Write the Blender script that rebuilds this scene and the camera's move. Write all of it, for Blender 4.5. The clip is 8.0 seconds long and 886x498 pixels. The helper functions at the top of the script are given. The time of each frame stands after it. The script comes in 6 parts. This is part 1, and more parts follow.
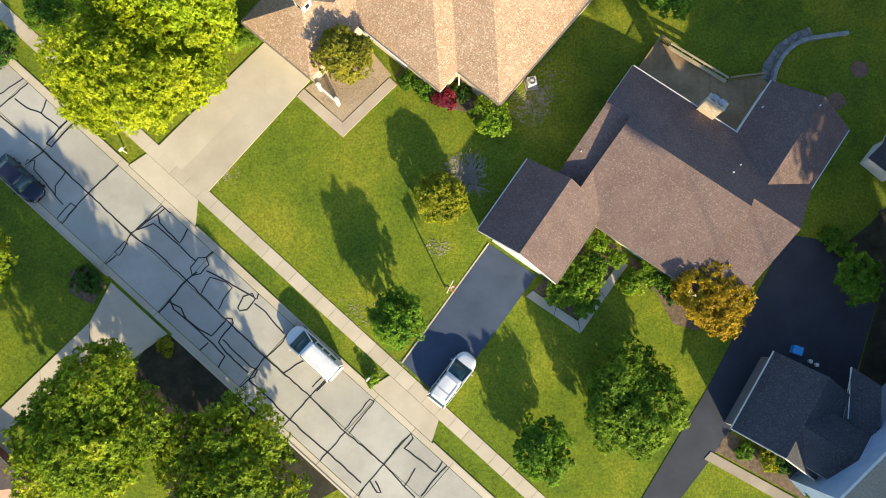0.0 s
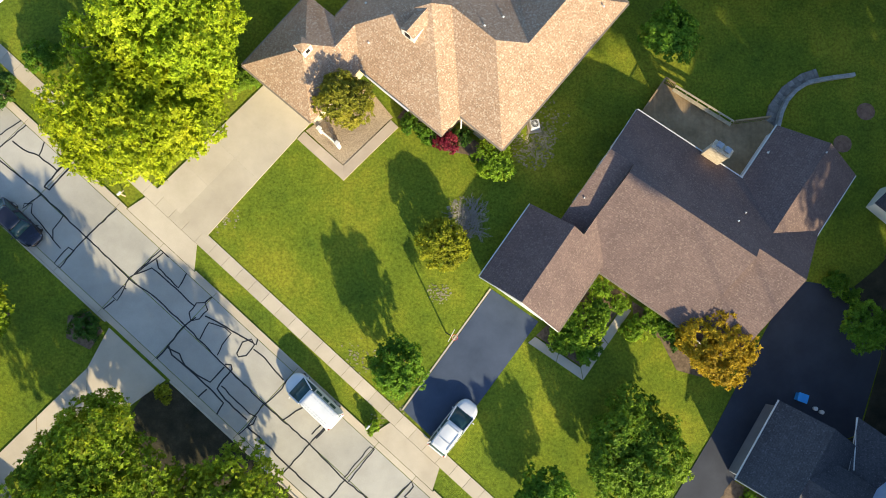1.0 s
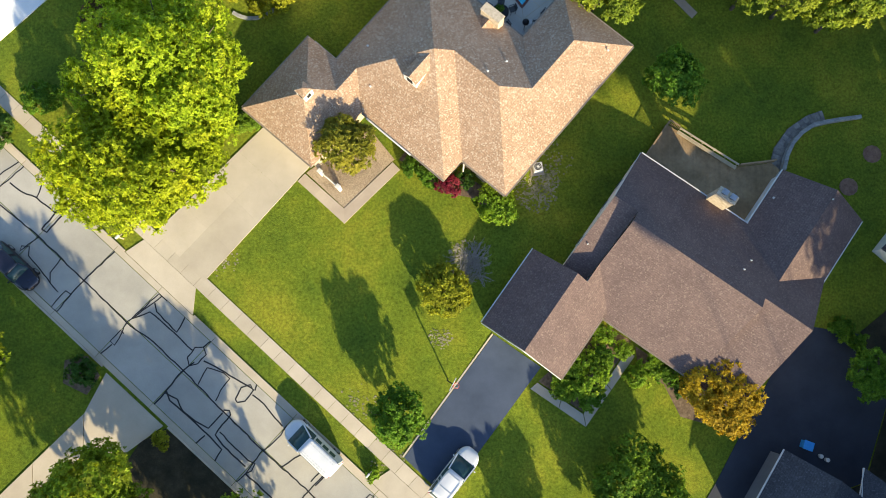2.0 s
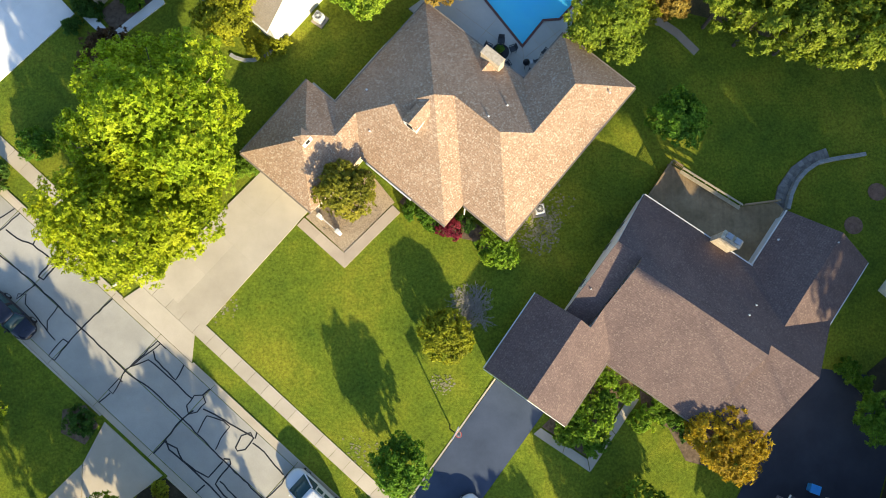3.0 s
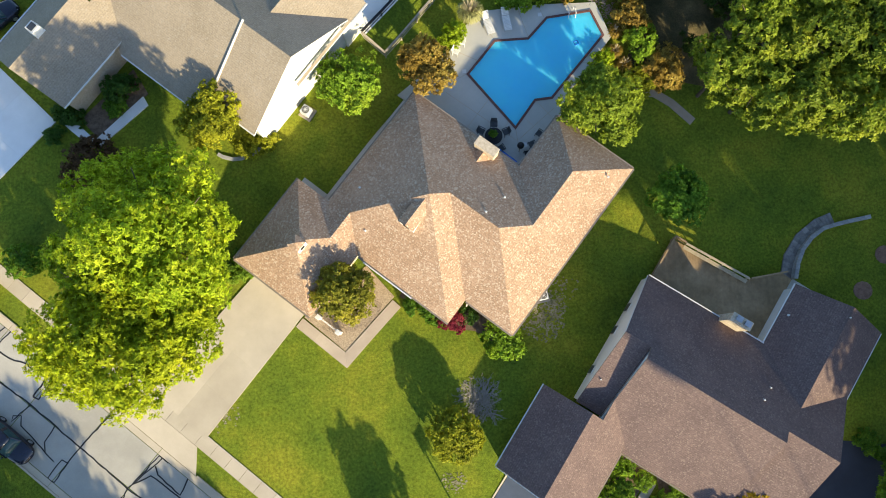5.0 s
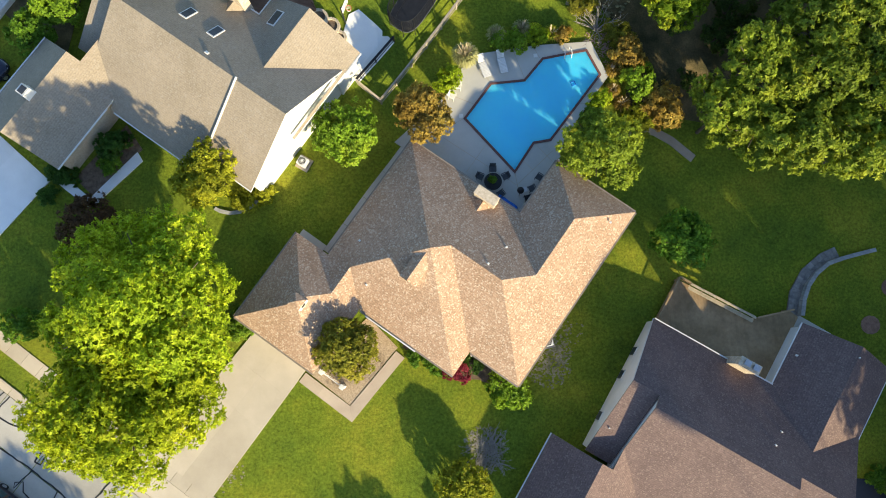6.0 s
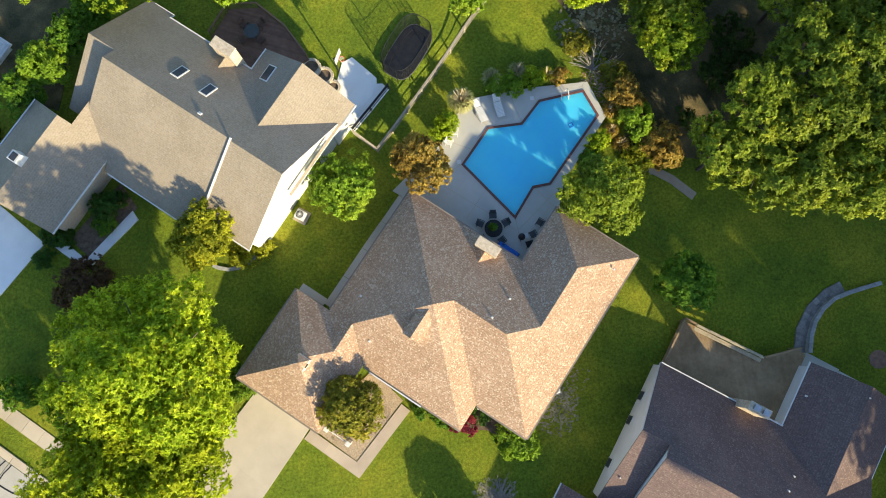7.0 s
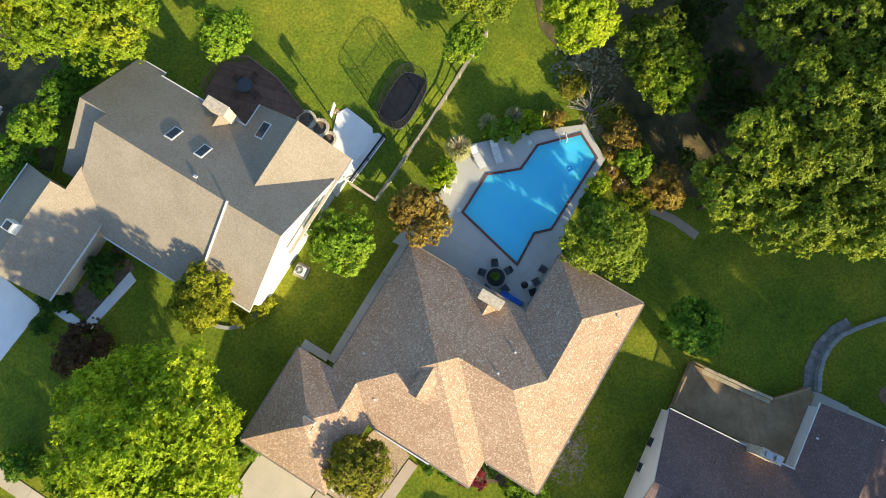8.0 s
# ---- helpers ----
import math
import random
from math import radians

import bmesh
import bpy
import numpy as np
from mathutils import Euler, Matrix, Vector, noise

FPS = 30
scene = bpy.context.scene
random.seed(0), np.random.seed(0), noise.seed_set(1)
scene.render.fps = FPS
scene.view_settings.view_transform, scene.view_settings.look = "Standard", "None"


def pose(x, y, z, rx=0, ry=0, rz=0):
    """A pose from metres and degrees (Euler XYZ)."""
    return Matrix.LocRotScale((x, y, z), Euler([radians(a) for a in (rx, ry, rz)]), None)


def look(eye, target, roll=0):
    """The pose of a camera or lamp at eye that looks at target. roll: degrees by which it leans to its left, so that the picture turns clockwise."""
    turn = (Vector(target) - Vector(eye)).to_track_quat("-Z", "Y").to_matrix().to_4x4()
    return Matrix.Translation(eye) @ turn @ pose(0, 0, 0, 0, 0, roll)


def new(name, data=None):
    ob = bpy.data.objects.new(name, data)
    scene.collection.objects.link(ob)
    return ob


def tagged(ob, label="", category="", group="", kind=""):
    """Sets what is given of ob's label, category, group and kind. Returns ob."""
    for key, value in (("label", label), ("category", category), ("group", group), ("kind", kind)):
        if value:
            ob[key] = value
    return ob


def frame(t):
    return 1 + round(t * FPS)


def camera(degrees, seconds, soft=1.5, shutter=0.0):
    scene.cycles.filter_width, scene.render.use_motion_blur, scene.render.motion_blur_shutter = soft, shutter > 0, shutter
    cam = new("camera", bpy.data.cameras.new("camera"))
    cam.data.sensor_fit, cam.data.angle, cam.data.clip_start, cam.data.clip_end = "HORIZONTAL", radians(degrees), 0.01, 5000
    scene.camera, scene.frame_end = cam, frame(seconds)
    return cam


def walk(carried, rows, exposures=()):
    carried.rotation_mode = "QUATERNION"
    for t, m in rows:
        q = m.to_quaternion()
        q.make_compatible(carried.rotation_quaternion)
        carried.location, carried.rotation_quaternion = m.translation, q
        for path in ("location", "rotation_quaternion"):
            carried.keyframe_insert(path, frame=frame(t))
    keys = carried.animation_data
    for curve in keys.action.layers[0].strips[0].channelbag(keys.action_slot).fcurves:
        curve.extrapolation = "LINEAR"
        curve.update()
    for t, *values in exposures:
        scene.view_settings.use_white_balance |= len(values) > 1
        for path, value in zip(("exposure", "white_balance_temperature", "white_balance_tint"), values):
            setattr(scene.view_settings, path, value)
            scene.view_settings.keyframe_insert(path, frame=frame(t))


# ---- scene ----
cam = camera(67.5, 8.0, soft=0.95)
PATH = [
    (0, (0.774, 1.169, 56.68), (0.752, 1.438, 54.699), -4.7),
    (0.5, (0.77, 3.087, 56.637), (0.746, 3.357, 54.656), -5.0),
    (1, (0.699, 5.057, 56.596), (0.675, 5.327, 54.614), -4.9),
    (1.5, (0.615, 6.804, 56.51), (0.591, 7.082, 54.53), -4.5),
    (3, (0.414, 12.337, 56.356), (0.39, 12.617, 54.376), -4.9),
    (3.5, (0.362, 14.149, 56.279), (0.34, 14.433, 54.299), -5.2),
    (4, (0.271, 16.112, 56.226), (0.253, 16.395, 54.246), -5.2),
    (4.5, (0.216, 17.9, 56.165), (0.201, 18.189, 54.186), -5.4),
    (6, (0.254, 23.675, 56.077), (0.246, 23.975, 54.1), -6.6),
    (6.5, (0.273, 25.679, 56.05), (0.269, 25.981, 54.073), -6.8),
    (7, (0.369, 27.801, 56.082), (0.368, 28.101, 54.105), -7.2),
    (7.5, (0.404, 29.906, 56.111), (0.409, 30.205, 54.133), -7.1),
    (8, (0.596, 31.819, 56.082), (0.603, 32.125, 54.106), -7.6),
]
walk(cam, [(t, look(eye, target, roll)) for t, eye, target, roll in PATH])

# ---- world, sun, exposure ----
SUN_TO = Vector((0.438, -0.899, 0.325)).normalized()
world = bpy.data.worlds.new("sky")
scene.world = world
world.use_nodes = True
wn = world.node_tree
sky = wn.nodes.new("ShaderNodeTexSky")
sky.sky_type = "NISHITA"
sky.sun_disc = False
sky.ozone_density, sky.dust_density = 2.7, 0.5
sky.sun_elevation = math.asin(SUN_TO.z)
sky.sun_rotation = math.atan2(SUN_TO.x, SUN_TO.y)
wn.links.new(sky.outputs[0], wn.nodes["Background"].inputs[0])
wn.nodes["Background"].inputs[1].default_value = 0.15
sun_data = bpy.data.lights.new("sun", "SUN")
sun_data.energy, sun_data.angle, sun_data.color = 5.0, radians(0.9), (1.0, 0.855, 0.55)
sun = new("sun", sun_data)
sun.matrix_world = look(SUN_TO * 100, (0, 0, 0))
scene.view_settings.exposure = 1.11

# ---- materials ----
def material(name, stops, scale=1.0, rough=0.85, bump=0.0, bump_scale=40.0, fine=0.0, fine_scale=30.0, metal=0.0,
             island=0.0, stretch=(1, 1, 1), spread=0.0, gloss=0.3, sharp=0.0):
    """A noise-ramped surface: stops are colours, scale in 1/m, fine grain mixed over it, island or object variation."""
    m = bpy.data.materials.new(name)
    m.use_nodes = True
    nt = m.node_tree
    b = nt.nodes["Principled BSDF"]
    b.inputs["Roughness"].default_value = rough
    b.inputs["Metallic"].default_value = metal
    b.inputs["Specular IOR Level"].default_value = gloss
    tc = nt.nodes.new("ShaderNodeTexCoord")
    mp = nt.nodes.new("ShaderNodeMapping")
    mp.inputs["Scale"].default_value = stretch
    nt.links.new(tc.outputs["Object"], mp.inputs[0])
    nz = nt.nodes.new("ShaderNodeTexNoise")
    nz.inputs["Scale"].default_value, nz.inputs["Detail"].default_value, nz.inputs["Roughness"].default_value = scale, 6.0, 0.62
    nt.links.new(mp.outputs[0], nz.inputs["Vector"])
    rp = nt.nodes.new("ShaderNodeValToRGB")
    el = rp.color_ramp.elements
    n = len(stops)
    el[0].position, el[1].position = 0.32, 0.68
    for k in range(1, n - 1):
        el.new(0.32 + 0.36 * k / (n - 1))
    for k, c in enumerate(stops):
        el[k].color = (*c, 1)
    nt.links.new(nz.outputs[0], rp.inputs[0])
    col = rp.outputs[0]
    if fine:
        n2 = nt.nodes.new("ShaderNodeTexNoise")
        n2.inputs["Scale"].default_value, n2.inputs["Detail"].default_value = fine_scale, 3.0
        nt.links.new(mp.outputs[0], n2.inputs["Vector"])
        if sharp:
            n2.inputs["Roughness"].default_value = 0.7
            mr = nt.nodes.new("ShaderNodeMapRange")
            mr.inputs["From Min"].default_value, mr.inputs["From Max"].default_value = 0.5 - sharp, 0.5 + sharp
            nt.links.new(n2.outputs[0], mr.inputs["Value"])
            col = vary(nt, col, mr.outputs[0], fine)
        else:
            col = vary(nt, col, n2.outputs[0], fine)
    if island:
        g = nt.nodes.new("ShaderNodeNewGeometry")
        col = vary(nt, col, g.outputs["Random Per Island"], island)
    if spread:
        oi = nt.nodes.new("ShaderNodeObjectInfo")
        col = vary(nt, col, oi.outputs["Random"], spread)
    nt.links.new(col, b.inputs["Base Color"])
    if bump:
        n3 = nt.nodes.new("ShaderNodeTexNoise")
        n3.inputs["Scale"].default_value, n3.inputs["Detail"].default_value = bump_scale, 4.0
        nt.links.new(mp.outputs[0], n3.inputs["Vector"])
        bp = nt.nodes.new("ShaderNodeBump")
        bp.inputs["Strength"].default_value, bp.inputs["Distance"].default_value = 1.0, bump
        nt.links.new(n3.outputs[0], bp.inputs["Height"])
        nt.links.new(bp.outputs[0], b.inputs["Normal"])
    return m


def vary(nt, col, value, amount):
    """Multiply a colour by 1 +- amount, by a 0..1 value."""
    mr = nt.nodes.new("ShaderNodeMapRange")
    mr.inputs["To Min"].default_value, mr.inputs["To Max"].default_value = 1 - amount, 1 + amount
    nt.links.new(value, mr.inputs["Value"])
    mx = nt.nodes.new("ShaderNodeMix")
    mx.data_type, mx.blend_type = "RGBA", "MULTIPLY"
    mx.inputs[0].default_value = 1.0
    nt.links.new(col, mx.inputs[6])
    nt.links.new(mr.outputs[0], mx.inputs[7])
    return mx.outputs[2]


def foliage(name, dark, mid, light, passing=0.42, scale=0.35):
    """Leaves: colours by leaf and by clump, with light passing through."""
    m = material(name, (dark, mid, light), scale, 0.6, island=0.35, spread=0.08, gloss=0.2)
    nt = m.node_tree
    b = nt.nodes["Principled BSDF"]
    out = nt.nodes["Material Output"]
    tr = nt.nodes.new("ShaderNodeBsdfTranslucent")
    src = b.inputs["Base Color"].links[0].from_socket
    nt.links.new(src, tr.inputs["Color"])
    mx = nt.nodes.new("ShaderNodeMixShader")
    mx.inputs[0].default_value = passing
    nt.links.new(b.outputs[0], mx.inputs[1])
    nt.links.new(tr.outputs[0], mx.inputs[2])
    nt.links.new(mx.outputs[0], out.inputs[0])
    return m


def shingle(name, a, c, fleck=0.3, light=(0.5, 0.42, 0.32), share=0.82, course=0.06):
    """Laminated asphalt shingles: small tabs with tones of their own, a few much lighter, in faint courses."""
    m = material(name, (a, c), 0.45, 0.9, 0.006, 50.0, fine=0.12, fine_scale=30.0)
    nt = m.node_tree
    b = nt.nodes["Principled BSDF"]
    src = b.inputs["Base Color"].links[0].from_socket
    tc = nt.nodes.new("ShaderNodeTexCoord")
    mp = nt.nodes.new("ShaderNodeMapping")
    mp.inputs["Scale"].default_value = (1.0, 1.0, 0.8)
    nt.links.new(tc.outputs["Object"], mp.inputs[0])
    vo = nt.nodes.new("ShaderNodeTexVoronoi")
    vo.inputs["Scale"].default_value = 10.5
    nt.links.new(mp.outputs[0], vo.inputs["Vector"])
    sp = nt.nodes.new("ShaderNodeSeparateColor")
    nt.links.new(vo.outputs["Color"], sp.inputs[0])
    tone = vary(nt, src, sp.outputs[0], fleck)
    wv = nt.nodes.new("ShaderNodeTexWave")
    wv.bands_direction = "Z"
    wv.inputs["Scale"].default_value, wv.inputs["Distortion"].default_value, wv.inputs["Detail"].default_value = 3.6, 1.2, 2.0
    wv.inputs["Detail Scale"].default_value = 0.6
    nt.links.new(tc.outputs["Object"], wv.inputs["Vector"])
    tone = vary(nt, tone, wv.outputs["Fac"], course)
    cut = nt.nodes.new("ShaderNodeMapRange")
    cut.inputs["From Min"].default_value, cut.inputs["From Max"].default_value = share, share + 0.1
    cut.inputs["To Max"].default_value = 0.6
    nt.links.new(sp.outputs[1], cut.inputs["Value"])
    mx = nt.nodes.new("ShaderNodeMix")
    mx.data_type = "RGBA"
    nt.links.new(cut.outputs[0], mx.inputs[0])
    nt.links.new(tone, mx.inputs[6])
    mx.inputs[7].default_value = (*light, 1)
    nt.links.new(mx.outputs[2], b.inputs["Base Color"])
    return m


M_GRASS = material("lawn", ((0.080, 0.128, 0.014), (0.140, 0.184, 0.016), (0.235, 0.240, 0.022)), 0.16, 0.95, 0.08, 18.0, fine=0.4, fine_scale=4.5, sharp=0.2, gloss=0.12)
M_CONC = material("concrete", ((0.42, 0.358, 0.275), (0.505, 0.435, 0.34)), 0.35, 0.9, 0.002, 60, fine=0.08, fine_scale=18, spread=0.07)
M_ROAD = material("road concrete", ((0.32, 0.30, 0.262), (0.42, 0.395, 0.345)), 0.25, 0.9, 0.003, 60, fine=0.1, fine_scale=14, spread=0.07)
M_TAR = material("tar sealant", ((0.012, 0.012, 0.013), (0.028, 0.028, 0.03)), 4, 0.55)
M_ASPHALT = material("asphalt", ((0.034, 0.050, 0.085), (0.054, 0.074, 0.120)), 0.4, 0.7, 0.004, 80, fine=0.2, fine_scale=30)
M_ASPHALTDARK = material("dark asphalt", ((0.025, 0.029, 0.042), (0.040, 0.045, 0.062)), 0.4, 0.75, 0.004, 80, fine=0.2, fine_scale=30)
M_TAN = shingle("tan shingles", (0.305, 0.197, 0.127), (0.37, 0.248, 0.166), 0.2, (0.56, 0.46, 0.35), 0.8)
M_BROWN = shingle("brown shingles", (0.118, 0.081, 0.075), (0.158, 0.108, 0.096), 0.16, (0.225, 0.168, 0.145), 0.84)
M_GREYTAN = shingle("weathered shingles", (0.26, 0.213, 0.155), (0.31, 0.255, 0.19), 0.11, (0.34, 0.30, 0.25), 0.86, 0.05)
M_SLATE = shingle("grey shingles", (0.045, 0.046, 0.053), (0.066, 0.066, 0.074), 0.2, (0.12, 0.12, 0.135), 0.88)
M_WHITE = material("white paint", ((0.60, 0.585, 0.55), (0.69, 0.68, 0.65)), 1.2, 0.6)
M_BRICK = material("buff brick", ((0.42, 0.34, 0.24), (0.55, 0.46, 0.35)), 6, 0.9, 0.004, 30, fine=0.2)
M_SIDING = material("pale siding", ((0.66, 0.65, 0.62), (0.76, 0.75, 0.72)), 0.6, 0.7)
M_WATER = material("pool water", ((0.080, 0.60, 1.0), (0.105, 0.67, 1.0)), 0.25, 0.1, 0.01, 2.0, gloss=0.4)
wb = M_WATER.node_tree.nodes["Principled BSDF"]
wb.inputs["Subsurface Weight"].default_value = 0.55
wb.inputs["Subsurface Radius"].default_value = (0.5, 1.5, 2.0)
wb.inputs["Subsurface Scale"].default_value = 1.6
M_PATIO = material("patio concrete", ((0.43, 0.415, 0.37), (0.51, 0.49, 0.44)), 0.4, 0.9, 0.003, 50, fine=0.12, spread=0.05)
M_COPING = material("brick coping", ((0.11, 0.05, 0.045), (0.17, 0.08, 0.068)), 5, 0.85)
M_BLACK = material("black", ((0.01, 0.01, 0.011), (0.02, 0.02, 0.022)), 3, 0.5)
M_STEEL = material("galvanised steel", ((0.35, 0.36, 0.38), (0.5, 0.51, 0.53)), 3, 0.4, metal=0.8)
M_GREYMETAL = material("grey paint", ((0.45, 0.46, 0.47), (0.55, 0.56, 0.57)), 3, 0.5)
M_CARWHITE = material("white car paint", ((0.60, 0.60, 0.61), (0.66, 0.66, 0.67)), 1, 0.18, gloss=0.5)
M_CARBLACK = material("dark blue car paint", ((0.008, 0.010, 0.022), (0.012, 0.014, 0.03)), 1, 0.12, gloss=0.6)
M_GLASS = material("tinted car glass", ((0.022, 0.055, 0.06), (0.04, 0.09, 0.095)), 1, 0.12, gloss=0.25)
M_RUBBER = material("tyre rubber", ((0.012, 0.012, 0.012), (0.022, 0.022, 0.022)), 6, 0.85)
M_LAMP = material("clear lamp lens", ((0.6, 0.62, 0.64), (0.75, 0.76, 0.78)), 4, 0.1, gloss=0.6)
M_REDLAMP = material("red lamp lens", ((0.35, 0.01, 0.01), (0.5, 0.02, 0.02)), 4, 0.15, gloss=0.6)
M_STONE = material("limestone blocks", ((0.16, 0.145, 0.135), (0.30, 0.275, 0.245)), 2.5, 0.9, 0.02, 8, fine=0.2, spread=0.2)
M_CHIMNEY = material("buff chimney stone", ((0.4, 0.32, 0.23), (0.62, 0.53, 0.4)), 3.5, 0.9, 0.015, 9, fine=0.2)
M_GRAVEL = material("tan gravel", ((0.26, 0.19, 0.12), (0.50, 0.39, 0.27)), 9, 0.95, 0.04, 12, fine=0.4, fine_scale=22)
M_WOOD = material("weathered fence wood", ((0.25, 0.21, 0.16), (0.38, 0.33, 0.26)), 4, 0.85, fine=0.2)
M_CREAM = material("cream cushion", ((0.62, 0.60, 0.56), (0.74, 0.72, 0.68)), 2, 0.8)
M_BLUETARP = material("blue cover", ((0.01, 0.10, 0.42), (0.02, 0.17, 0.6)), 2, 0.4, 0.03, 5)
M_REDDECK = material("red-brown deck stain", ((0.17, 0.092, 0.062), (0.24, 0.135, 0.092)), 1.5, 0.75, fine=0.15, spread=0.12)
M_SKYGLASS = material("skylight glass", ((0.03, 0.035, 0.045), (0.05, 0.06, 0.075)), 1, 0.3, gloss=0.2)
M_BLUEBIN = material("blue plastic", ((0.03, 0.30, 0.75), (0.05, 0.36, 0.85)), 2, 0.45)
M_REDPAINT = material("red paint", ((0.45, 0.03, 0.03), (0.55, 0.05, 0.05)), 3, 0.5)
M_SOIL = material("leaf litter", ((0.045, 0.045, 0.018), (0.105, 0.085, 0.04), (0.19, 0.14, 0.065)), 0.5, 0.95, 0.04, 9, fine=0.35, fine_scale=8)
M_BRICKRED = material("terracotta shingles", ((0.30, 0.19, 0.14), (0.38, 0.25, 0.18)), 2, 0.9, fine=0.2)
M_REDBRICK = material("red brick", ((0.17, 0.06, 0.045), (0.25, 0.10, 0.07)), 6, 0.9, 0.004, 30, fine=0.2)
M_PALEROOF = shingle("pale grey shingles", (0.44, 0.45, 0.45), (0.52, 0.53, 0.53), 0.1, (0.6, 0.6, 0.6), 0.9)
# Soil darkened beyond its own tone: tree shade is painted into it.
M_SHADESOIL = material("soil with shade painted in", ((0.018, 0.018, 0.010), (0.034, 0.031, 0.018), (0.06, 0.05, 0.03)), 0.8, 0.95, 0.04, 9, fine=0.35, fine_scale=8)
M_BARK = material("bark", ((0.07, 0.055, 0.04), (0.13, 0.10, 0.075)), 5, 0.95, 0.02, 12)
M_DECK = material("deck boards", ((0.23, 0.155, 0.080), (0.38, 0.262, 0.145)), 0.6, 0.8, fine=0.25, fine_scale=3.0, spread=0.06)
M_REDMULCH = material("red-brown mulch", ((0.15, 0.085, 0.06), (0.27, 0.165, 0.12)), 3, 0.95, 0.03, 20, fine=0.3)
M_MULCH = material("mulch", ((0.09, 0.06, 0.04), (0.20, 0.145, 0.10)), 3, 0.95, 0.03, 20, fine=0.3)
M_DRY = material("dry grass", ((0.11, 0.12, 0.045), (0.23, 0.21, 0.12), (0.34, 0.30, 0.21)), 1.5, 0.95, 0.03, 14, fine=0.35, fine_scale=6)
M_TRIM = material("brown trim", ((0.20, 0.16, 0.12), (0.28, 0.23, 0.18)), 2, 0.6)
M_WOODPALE = material("pale lumber", ((0.36, 0.29, 0.18), (0.48, 0.40, 0.27)), 3, 0.8, fine=0.15)
M_PALECONC = material("new pale concrete", ((0.68, 0.67, 0.64), (0.76, 0.75, 0.72)), 0.5, 0.85, 0.002, 60, fine=0.06, fine_scale=18, spread=0.05)
M_STONEWALL = material("grey wall block", ((0.24, 0.24, 0.235), (0.36, 0.355, 0.34)), 3, 0.9, 0.01, 12, fine=0.15, spread=0.12)
M_GREYDARK = material("dark grey sling", ((0.05, 0.055, 0.06), (0.085, 0.09, 0.095)), 3, 0.6)
M_REDCHAIR = material("brown resin", ((0.10, 0.055, 0.04), (0.15, 0.085, 0.06)), 3, 0.6)
# White siding in sky-lit shade: the blue is put into the colour.
M_BLUESHADE = material("siding with blue shade painted in", ((0.20, 0.28, 0.42), (0.26, 0.35, 0.51)), 0.7, 0.7)
M_DARKSIDING = material("dark blue-grey siding", ((0.15, 0.16, 0.19), (0.20, 0.21, 0.25)), 0.7, 0.7)
M_WALKTAN = material("weathered tan concrete", ((0.27, 0.225, 0.175), (0.36, 0.305, 0.24)), 0.5, 0.9, 0.003, 50, fine=0.12, spread=0.06)
M_WALKPINK = material("pinkish concrete", ((0.40, 0.32, 0.245), (0.49, 0.40, 0.31)), 0.5, 0.9, 0.003, 50, fine=0.1, spread=0.05)
M_GREYTWIG = material("grey twigs", ((0.2, 0.18, 0.15), (0.34, 0.31, 0.27)), 5, 0.9)
F_LIME2 = foliage("yellow-green leaves", (0.210, 0.284, 0.008), (0.378, 0.452, 0.013), (0.546, 0.557, 0.021))
F_LIMEGREEN = foliage("mixed green leaves", (0.107, 0.179, 0.009), (0.215, 0.305, 0.014), (0.412, 0.421, 0.022))
F_GOLD = foliage("golden olive leaves", (0.19, 0.205, 0.014), (0.33, 0.345, 0.020), (0.47, 0.465, 0.030))
F_BRIGHT = foliage("bright green leaves", (0.112, 0.205, 0.014), (0.223, 0.354, 0.023), (0.391, 0.484, 0.037))
F_RUST = foliage("rust and gold leaves", (0.21, 0.135, 0.026), (0.37, 0.255, 0.048), (0.52, 0.41, 0.09))
F_STRAW = foliage("pale feathery blades", (0.27, 0.28, 0.10), (0.43, 0.42, 0.18), (0.6, 0.56, 0.3))
F_MIDGREEN = foliage("mid green leaves", (0.120, 0.180, 0.017), (0.228, 0.300, 0.024), (0.396, 0.444, 0.036))
# Darker copy of the woodland leaves: forest shade is put into the colour.
F_SHADEWOOD = foliage("woodland leaves with shade painted in", (0.039, 0.072, 0.013), (0.072, 0.117, 0.019), (0.117, 0.169, 0.029))
F_LIME = foliage("lime leaves", (0.205, 0.300, 0.010), (0.345, 0.450, 0.017), (0.515, 0.560, 0.027))
F_GREEN = foliage("green leaves", (0.057, 0.138, 0.011), (0.127, 0.247, 0.018), (0.230, 0.368, 0.030))
F_DEEP = foliage("deep green leaves", (0.032, 0.085, 0.012), (0.062, 0.14, 0.018), (0.12, 0.2, 0.028))
F_OLIVE = foliage("olive leaves", (0.144, 0.150, 0.017), (0.252, 0.246, 0.024), (0.396, 0.348, 0.041))
F_ORANGE = foliage("orange leaves", (0.269, 0.179, 0.013), (0.482, 0.336, 0.020), (0.672, 0.493, 0.034))
F_RED = foliage("crimson leaves", (0.130, 0.013, 0.026), (0.260, 0.026, 0.052), (0.390, 0.078, 0.091))
F_WOOD = foliage("woodland leaves", (0.105, 0.154, 0.015), (0.209, 0.275, 0.022), (0.352, 0.385, 0.033))
F_LUSH = foliage("lush green leaves", (0.078, 0.160, 0.013), (0.160, 0.265, 0.019), (0.265, 0.375, 0.030))
F_MAROON = foliage("maroon leaves", (0.078, 0.043, 0.023), (0.130, 0.075, 0.034), (0.195, 0.117, 0.047))

